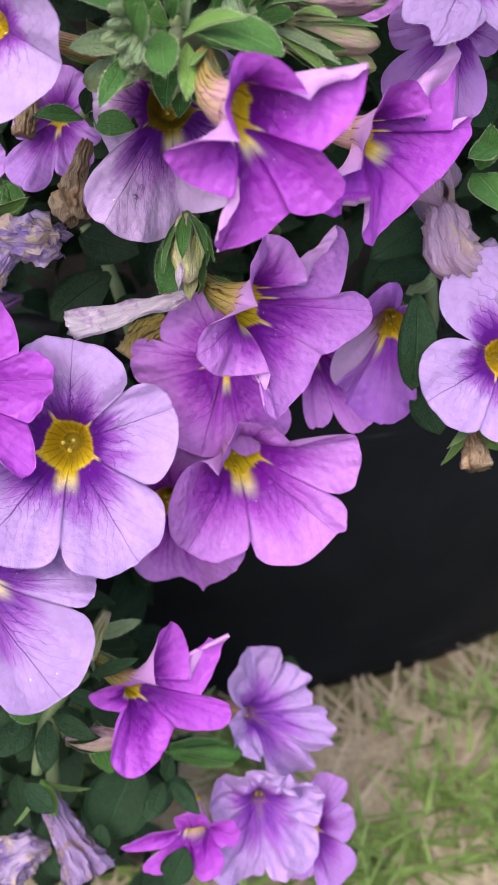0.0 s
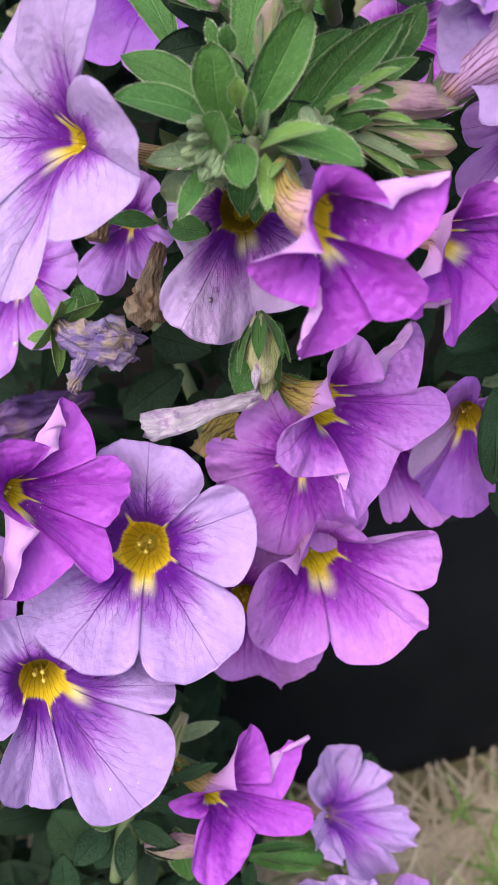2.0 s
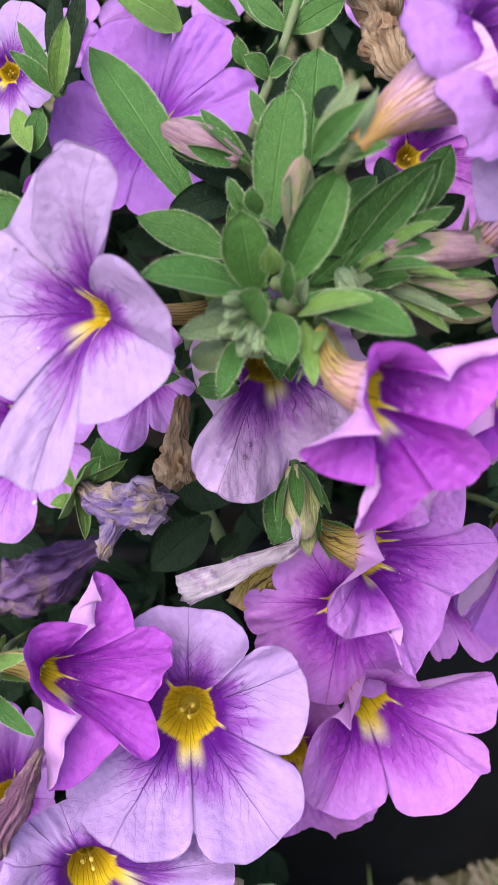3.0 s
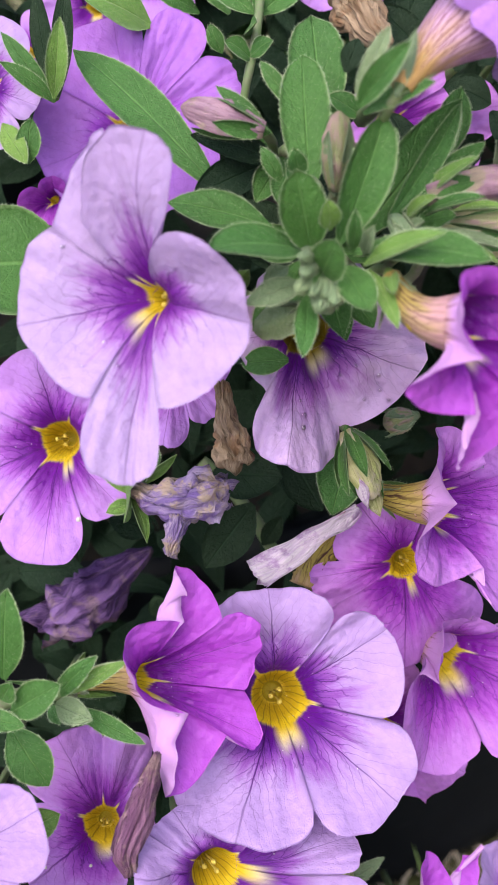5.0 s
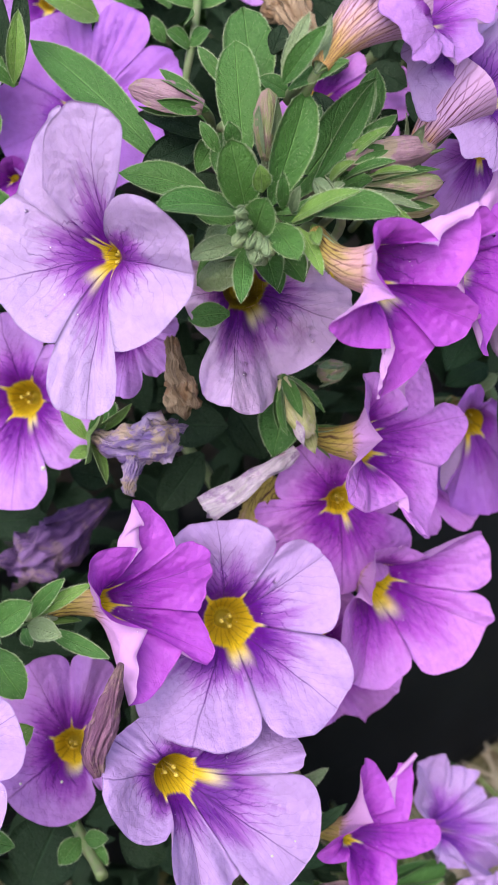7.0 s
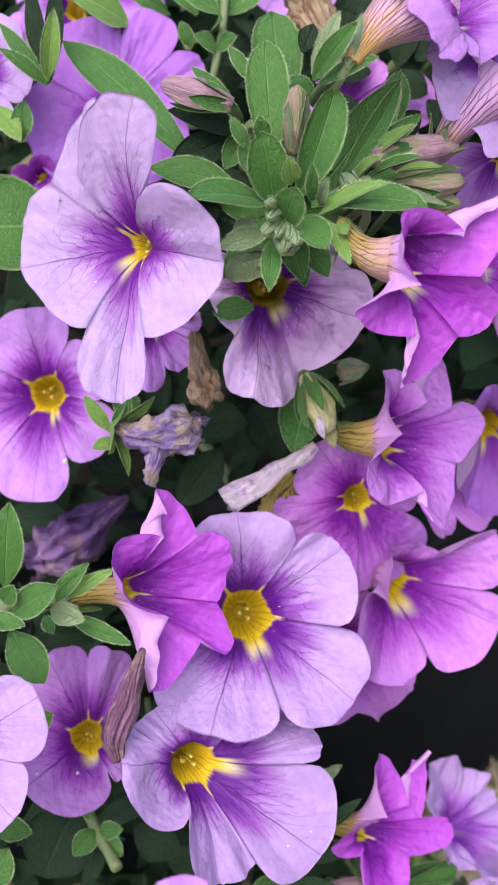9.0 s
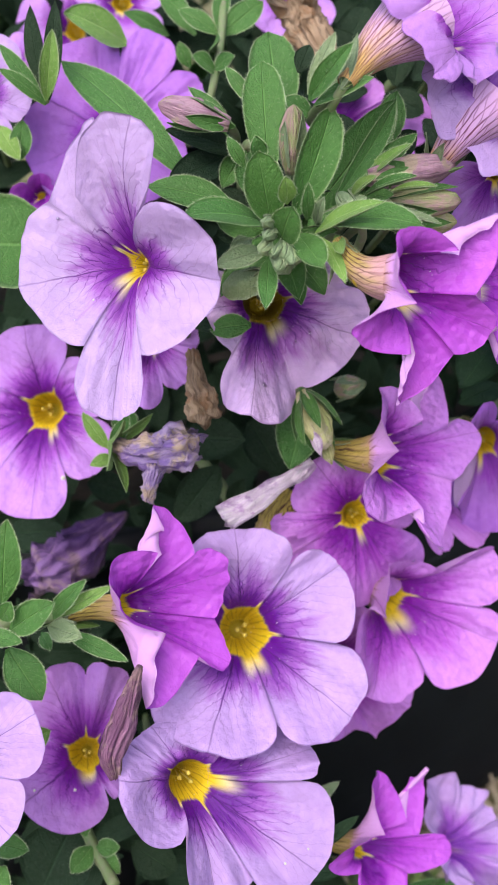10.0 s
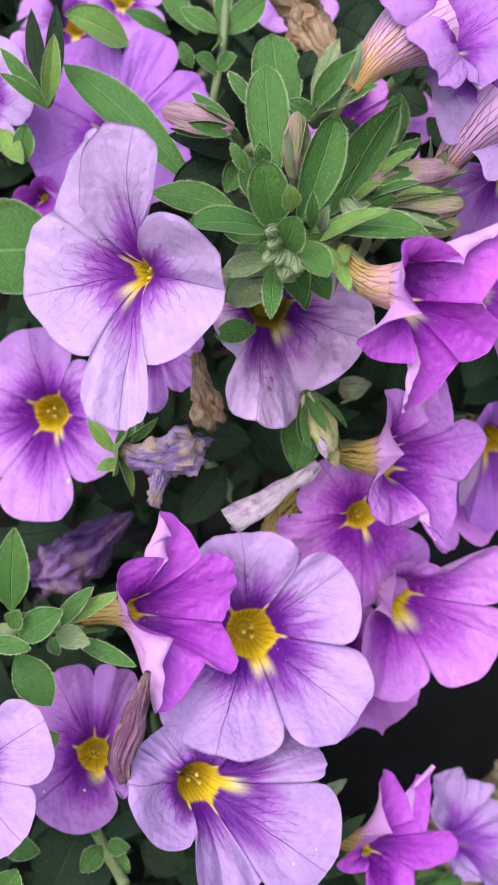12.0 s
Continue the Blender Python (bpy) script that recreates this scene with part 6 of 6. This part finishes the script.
bud((-0.0143, 0.1400, 0.2082), (-0.0144, 0.1359, 0.2074), 0.0020, 'tiny grey-green hairy bud at the shoot tip', body=HAIRY, leafy=LEAF, reach=0.90, spread=0.15)


def whorl(centre, face, n, reach, width, seed, label, mats):
    """A loose whorl of small leaves round a stem, spread flat towards face."""
    rnd = random.Random(seed)
    c, f = V(centre), V(face).normalized()
    x = f.orthogonal().normalized()
    y = f.cross(x)
    leaves = []
    for i in range(n):
        a = 2.4 * i + rnd.uniform(-0.3, 0.3)
        d = x * math.cos(a) + y * math.sin(a)
        far = reach * rnd.uniform(0.6, 1.1)
        b = c + d * (0.18 * far) - f * (0.0012 * (i % 4))
        t = b + d * far + f * (far * rnd.uniform(-0.1, 0.35))
        leaves.append((b, t, width * rnd.uniform(0.7, 1.15), f + V((rnd.gauss(0, 0.15), 0, rnd.gauss(0, 0.15))), mats[i % len(mats)], dict(trough=rnd.uniform(0.2, 0.5), shape=0.55)))
    top = shoot("leafy_shoot", centre, label, leaves)
    stalk(top, [c, c + V((0.001, 0.012, -0.005)), c + V((0.003, 0.030, -0.016))], 0.001)
    return top


whorl((-0.0120, 0.1575, 0.2060), (-0.02, -0.72, 0.69), 12, 0.011, 0.0048, 3, "downy green leaves low on the shoot tip", [LEAF, LEAF_DEEP_SHADE, LEAF])
whorl((-0.0112, 0.1690, 0.2160), (0.05, -0.72, 0.69), 10, 0.012, 0.0050, 4, "mid-green oval leaves behind the shoot tip", [LEAF, LEAF_DEEP_SHADE])
whorl((0.0045, 0.1570, 0.2110), (0.12, -0.70, 0.70), 9, 0.011, 0.0040, 5, "narrow green leaves behind the long buds", [LEAF, LEAF_DEEP_SHADE])
sprig = shoot('leafy_shoot', (0.0241, 0.1992, 0.2135), 'green leaves behind the mauve trumpet, darkened for shade', [
    ((0.0179, 0.1959, 0.2164), (0.0124, 0.2012, 0.2250), 0.0061, (-0.0670, -0.7761, 0.6270), LEAF_DEEP_SHADE, dict()),
    ((0.0221, 0.1939, 0.2137), (0.0259, 0.1979, 0.2223), 0.0061, (-0.0670, -0.7761, 0.6270), LEAF_DEEP_SHADE, dict()),
    ((0.0253, 0.1936, 0.2141), (0.0347, 0.1942, 0.2178), 0.0065, (-0.0670, -0.7761, 0.6270), LEAF_DEEP_SHADE, dict()),
    ((0.0187, 0.1906, 0.2131), (0.0246, 0.1877, 0.2092), 0.0060, (-0.0670, -0.7761, 0.6270), LEAF_DEEP_SHADE, dict()),
    ((0.0170, 0.1946, 0.2138), (0.0093, 0.1965, 0.2153), 0.0057, (-0.0670, -0.7761, 0.6270), LEAF_DEEP_SHADE, dict()),
    ((0.0289, 0.1922, 0.2124), (0.0383, 0.1894, 0.2096), 0.0061, (-0.0670, -0.7761, 0.6270), LEAF_DEEP_SHADE, dict()),
    ((0.0166, 0.2036, 0.2198), (0.0228, 0.2061, 0.2262), 0.0062, (-0.0670, -0.7761, 0.6270), LEAF_DEEP_SHADE, dict()),
    ((0.0236, 0.1853, 0.2088), (0.0264, 0.1812, 0.2019), 0.0049, (-0.0670, -0.7761, 0.6270), LEAF_DEEP_SHADE, dict()),
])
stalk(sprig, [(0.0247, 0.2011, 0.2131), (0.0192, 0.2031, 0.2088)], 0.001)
sprig = shoot('leafy_shoot', (0.0366, 0.2332, 0.2056), 'shade-darkened leaves deep behind the upper flowers', [
    ((0.0331, 0.2299, 0.1985), (0.0412, 0.2362, 0.2125), 0.0157, (-0.0670, -0.7761, 0.6270), LEAF_DEEP_SHADE, dict()),
    ((0.0294, 0.2344, 0.2060), (0.0425, 0.2299, 0.2011), 0.0145, (-0.0670, -0.7761, 0.6270), LEAF_DEEP_SHADE, dict()),
    ((0.0406, 0.2269, 0.1949), (0.0495, 0.2324, 0.2075), 0.0145, (-0.0670, -0.7761, 0.6270), LEAF_DEEP_SHADE, dict()),
    ((0.0281, 0.2406, 0.2173), (0.0323, 0.2348, 0.2076), 0.0133, (-0.0670, -0.7761, 0.6270), LEAF_DEEP_SHADE, dict()),
    ((0.0215, 0.2387, 0.2120), (0.0175, 0.2450, 0.2227), 0.0133, (-0.0670, -0.7761, 0.6270), LEAF_DEEP_SHADE, dict()),
    ((0.0062, 0.2406, 0.2222), (0.0093, 0.2352, 0.2129), 0.0130, (-0.0670, -0.7761, 0.6270), LEAF_DEEP_SHADE, dict()),
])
sprig = shoot('leafy_shoot', (-0.0383, 0.1301, 0.0976), 'green leaves trailing low beside the pot, darkened for shade', [
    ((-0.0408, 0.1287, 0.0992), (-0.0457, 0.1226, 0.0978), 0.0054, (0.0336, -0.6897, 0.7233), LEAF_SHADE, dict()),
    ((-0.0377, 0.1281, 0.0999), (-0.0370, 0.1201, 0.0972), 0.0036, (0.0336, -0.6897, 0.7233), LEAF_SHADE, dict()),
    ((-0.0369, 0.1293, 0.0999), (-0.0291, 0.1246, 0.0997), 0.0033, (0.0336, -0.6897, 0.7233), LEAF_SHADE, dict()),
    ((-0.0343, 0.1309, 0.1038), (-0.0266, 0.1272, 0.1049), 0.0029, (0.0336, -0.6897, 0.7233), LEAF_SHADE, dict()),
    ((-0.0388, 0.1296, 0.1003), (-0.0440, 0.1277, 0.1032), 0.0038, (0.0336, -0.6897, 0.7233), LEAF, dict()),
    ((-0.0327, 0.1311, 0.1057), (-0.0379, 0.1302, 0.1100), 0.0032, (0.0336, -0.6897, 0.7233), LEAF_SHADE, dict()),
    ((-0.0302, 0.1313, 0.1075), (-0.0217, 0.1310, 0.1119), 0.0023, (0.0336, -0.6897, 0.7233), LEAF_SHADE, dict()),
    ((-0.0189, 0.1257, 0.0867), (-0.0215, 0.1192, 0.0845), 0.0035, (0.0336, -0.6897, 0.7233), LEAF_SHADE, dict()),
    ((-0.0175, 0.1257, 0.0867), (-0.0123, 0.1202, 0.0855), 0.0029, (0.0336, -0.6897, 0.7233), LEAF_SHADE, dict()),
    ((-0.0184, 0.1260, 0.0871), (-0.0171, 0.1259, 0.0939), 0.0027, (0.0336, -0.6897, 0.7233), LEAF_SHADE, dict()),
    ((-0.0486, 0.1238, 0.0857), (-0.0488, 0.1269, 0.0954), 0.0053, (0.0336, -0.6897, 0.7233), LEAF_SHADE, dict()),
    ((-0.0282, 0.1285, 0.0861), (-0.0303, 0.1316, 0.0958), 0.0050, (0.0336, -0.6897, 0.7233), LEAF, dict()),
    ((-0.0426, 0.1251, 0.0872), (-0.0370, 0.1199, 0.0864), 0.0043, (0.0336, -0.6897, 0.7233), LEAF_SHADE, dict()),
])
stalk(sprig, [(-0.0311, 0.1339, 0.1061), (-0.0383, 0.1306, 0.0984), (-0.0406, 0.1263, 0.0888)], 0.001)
# drops and specks on petals and leaves
water_drop((-0.00596, 0.16002, 0.18408), (-0.343, -0.906, -0.249), 0.00043)
water_drop((-0.00625, 0.16052, 0.18267), (-0.345, -0.905, -0.250), 0.00035)
water_drop((-0.01808, 0.15623, 0.18317), (0.609, -0.616, 0.500), 0.00041)
water_drop((-0.01893, 0.15427, 0.18240), (0.690, -0.433, 0.580), 0.00045)
water_drop((-0.00904, 0.15963, 0.18660), (0.067, -0.827, 0.558), 0.00037)
water_drop((-0.01801, 0.15764, 0.18477), (0.160, -0.596, 0.787), 0.00032)
water_drop((-0.00600, 0.16055, 0.18137), (-0.489, -0.872, 0.012), 0.00037)
water_drop((-0.00856, 0.16030, 0.18070), (0.370, -0.929, 0.018), 0.00025)
water_drop((-0.01368, 0.16118, 0.18199), (0.708, -0.685, 0.173), 0.00025)
water_drop((-0.02164, 0.15130, 0.18325), (0.058, -0.584, 0.810), 0.00030)
water_drop((-0.02828, 0.17886, 0.22456), (0.015, -0.600, 0.800), 0.00034, CHALK, "small pale chalky speck of dirt", "speck", "speck")
water_drop((-0.05366, 0.17221, 0.16724), (-0.338, -0.700, 0.629), 0.00041, CHALK, "small pale chalky speck of dirt", "speck", "speck")
water_drop((-0.04307, 0.15178, 0.21675), (0.012, -0.860, 0.510), 0.00028)
water_drop((-0.04464, 0.14422, 0.20460), (0.002, -0.652, 0.758), 0.00024)
water_drop((-0.04056, 0.14315, 0.20385), (0.240, -0.698, 0.675), 0.00023)
water_drop((-0.04147, 0.14585, 0.20609), (-0.174, -0.650, 0.740), 0.00015, CHALK, "small pale chalky speck of dirt", "speck", "speck")
water_drop((-0.04141, 0.15009, 0.21149), (0.179, -0.791, 0.586), 0.00019)
water_drop((-0.02636, 0.14474, 0.14475), (-0.703, -0.493, 0.512), 0.00023)
water_drop((-0.02304, 0.14499, 0.14986), (-0.465, -0.681, 0.565), 0.00028)
water_drop((-0.04423, 0.13101, 0.13433), (0.207, -0.938, 0.277), 0.00021)
water_drop((-0.03867, 0.12977, 0.13190), (0.057, -0.298, 0.953), 0.00026)
water_drop((-0.07213, 0.14393, 0.12725), (0.489, -0.592, 0.641), 0.00023, CHALK, "small pale chalky speck of dirt", "speck", "speck")
water_drop((-0.02396, 0.13510, 0.13722), (-0.082, -0.367, 0.926), 0.00021)
water_drop((-0.04588, 0.13487, 0.15662), (-0.069, -0.725, 0.686), 0.00021)
water_drop((-0.01130, 0.16056, 0.18546), (-0.694, -0.703, 0.156), 0.00028)
water_drop((-0.00515, 0.15964, 0.17988), (-0.670, -0.721, 0.180), 0.00032)
water_drop((-0.03253, 0.12019, 0.12010), (0.232, -0.738, 0.633), 0.00018, CHALK, "small pale chalky speck of dirt", "speck", "speck")
water_drop((0.00739, 0.14813, 0.13306), (-0.356, -0.844, 0.401), 0.00024)
water_drop((0.02246, 0.16727, 0.16875), (0.164, -0.308, 0.937), 0.00035)
water_drop((-0.03659, 0.11932, 0.11972), (-0.045, -0.765, 0.642), 0.00023, CHALK, "small pale chalky speck of dirt", "speck", "speck")
water_drop((-0.06596, 0.14461, 0.12411), (0.346, -0.603, 0.719), 0.00025, CHALK, "small pale chalky speck of dirt", "speck", "speck")


# ---- shaded inner foliage and the lawn ----
def scatter_leaves(name, label, spots, mats, size, seed):
    """Many small leaf blades in one mesh, each turned its own way."""
    rnd = random.Random(seed)
    verts, faces, uvs, fm = [], [], [], []
    for p, out in spots:
        L = size * rnd.uniform(0.6, 1.3)
        w = L * rnd.uniform(0.30, 0.46)
        d = (V((rnd.gauss(0, 1), rnd.gauss(0, 1), rnd.gauss(0, 1))) + V(out) * 0.5).normalized()
        f = (V((rnd.gauss(0, 0.6), rnd.gauss(0, 0.6), rnd.gauss(0.3, 0.6))) + V(out)).normalized()
        b = d.cross(f).normalized()
        n = b.cross(d)
        m = rnd.randrange(len(mats))
        base = len(verts)
        for i in range(6):
            v = i / 5
            ww = w / 2 * max(0.05, math.sin(math.pi * v ** 0.9) ** 0.8)
            c = V(p) + d * (L * (v - 0.5)) + n * (0.18 * L * v * (1 - v) * 4 - 0.1 * L)
            for s in (-1, 0, 1):
                verts.append(c + b * (ww * s) + n * (0.25 * ww * abs(s)))
                uvs.append(((s + 1) / 2, v))
        for i in range(5):
            for j in range(2):
                a = base + i * 3 + j
                faces.append((a, a + 1, a + 4, a + 3)), fm.append(m)
    me = mesh_from(name, verts, faces, uvs, mats, fm)
    return tagged(new(name, me), label, "foliage", kind="stuff")


def mound_spots(n, seed):
    """Places behind the flower heads: a leafy bank over the rim that hangs lower on one side."""
    rnd = random.Random(seed)
    spots = []
    while len(spots) < n:
        x, h = rnd.uniform(-0.16, 0.11), rnd.uniform(0.005, 0.37)
        low = 0.005 if x < -0.026 else 0.118 + min(0.012, 0.3 * (x + 0.028)) + 0.01 * rnd.random()
        if h < low:
            continue
        front = 0.187 + 0.02 * max(0.0, min(1.0, (h - 0.06) / 0.1)) + 0.9 * max(0.0, h - 0.20) + 1.2 * x * x
        if x < -0.012:
            front -= 0.036 * max(0.0, min(1.0, (0.15 - h) / 0.04)) * min(1.0, (-0.012 - x) / 0.01)
        spots.append(((x, front + 0.034 * rnd.random(), h), (0.15 * rnd.gauss(0, 1), -1.0, 0.45)))
    return spots


# these blades carry the shade of the planting's inside in their colour
scatter_leaves("foliage", "dense leaves inside the planting, coloured as in deep shade", mound_spots(3200, 5), [LEAF_DEEP_SHADE], 0.017, 6)


def dome_spots(n, seed):
    """Places over the rest of the pot: a low dome of leaves behind the flowering side."""
    rnd = random.Random(seed)
    spots = []
    while len(spots) < n:
        x, y = rnd.uniform(-0.19, 0.19), rnd.uniform(-0.19, 0.19)
        q = (x * x + y * y) / 0.18 ** 2
        if q > 1 or y < -0.075:
            continue
        z = 0.115 + (0.20 - 0.05 * rnd.random()) * (1 - q) ** 0.8
        spots.append(((x - 0.017, y + 0.3785, z), (x * 4, y * 4, 0.8)))
    return spots


scatter_leaves("foliage", "rounded mound of green leaves filling the pot", dome_spots(2600, 15), [LEAF_DEEP_SHADE, LEAF], 0.022, 16)


def lawn(n, seed):
    rnd = random.Random(seed)
    k = Mat("grass_blade")
    u, v = k.uv()
    straw = k.mix(v, (0.30, 0.24, 0.165), (0.56, 0.48, 0.37))
    green = k.mix(v, (0.09, 0.15, 0.03), (0.22, 0.31, 0.09))
    gm = k.done(k.mix(k.step(u, 0.45, 0.55), straw, green), 0.7, thin=0.15)
    verts, faces, uvs = [], [], []
    for m in range(n):
        x, y = rnd.uniform(-0.06, 0.32), rnd.uniform(0.02, 0.42)
        if m % 5 < 2:
            far, turn = 0.16 + abs(rnd.gauss(0, 0.22)), rnd.uniform(0, 2 * math.pi)
            x, y = -0.017 + far * math.cos(turn), 0.3785 + far * math.sin(turn)
        if (x + 0.017) ** 2 + (y - 0.3785) ** 2 < 0.176 ** 2:
            continue
        patch = noise.noise(V((x * 26, y * 26, 7))) + 0.4 * noise.noise(V((x * 60, y * 60, 2)))
        green_one = patch + rnd.gauss(0, 0.12) > 0.20
        L = rnd.uniform(0.010, 0.022) if green_one else rnd.uniform(0.012, 0.042)
        w = rnd.uniform(0.0005, 0.0011)
        a = rnd.uniform(0, 2 * math.pi)
        tilt = rnd.uniform(0.8, 1.4) if green_one else rnd.uniform(1.40, 1.57)
        d = V((math.cos(a) * math.sin(tilt), math.sin(a) * math.sin(tilt), math.cos(tilt)))
        b = V((-math.sin(a), math.cos(a), 0)) * w
        p = V((x, y, rnd.uniform(0.0, 0.004) + (0.003 if green_one else 0.0)))
        base = len(verts)
        for i in range(4):
            t = i / 3
            c = p + d * (L * t) + V((0, 0, -0.25 * L * t * t * (0.4 if green_one else 0.0)))
            ww = (1 - t) ** 0.6
            verts.extend([c - b * ww, c + b * ww])
            q = 0.9 if green_one else 0.1
            uvs.extend([(q, rnd.random()), (q, rnd.random())])
        for i in range(3):
            j = base + 2 * i
            faces.append((j, j + 1, j + 3, j + 2))
    tagged(new("grass", mesh_from("grass", verts, faces, uvs, [gm])), "short lawn of dry straw blades with green tufts", "grass", kind="stuff")


lawn(60000, 9)
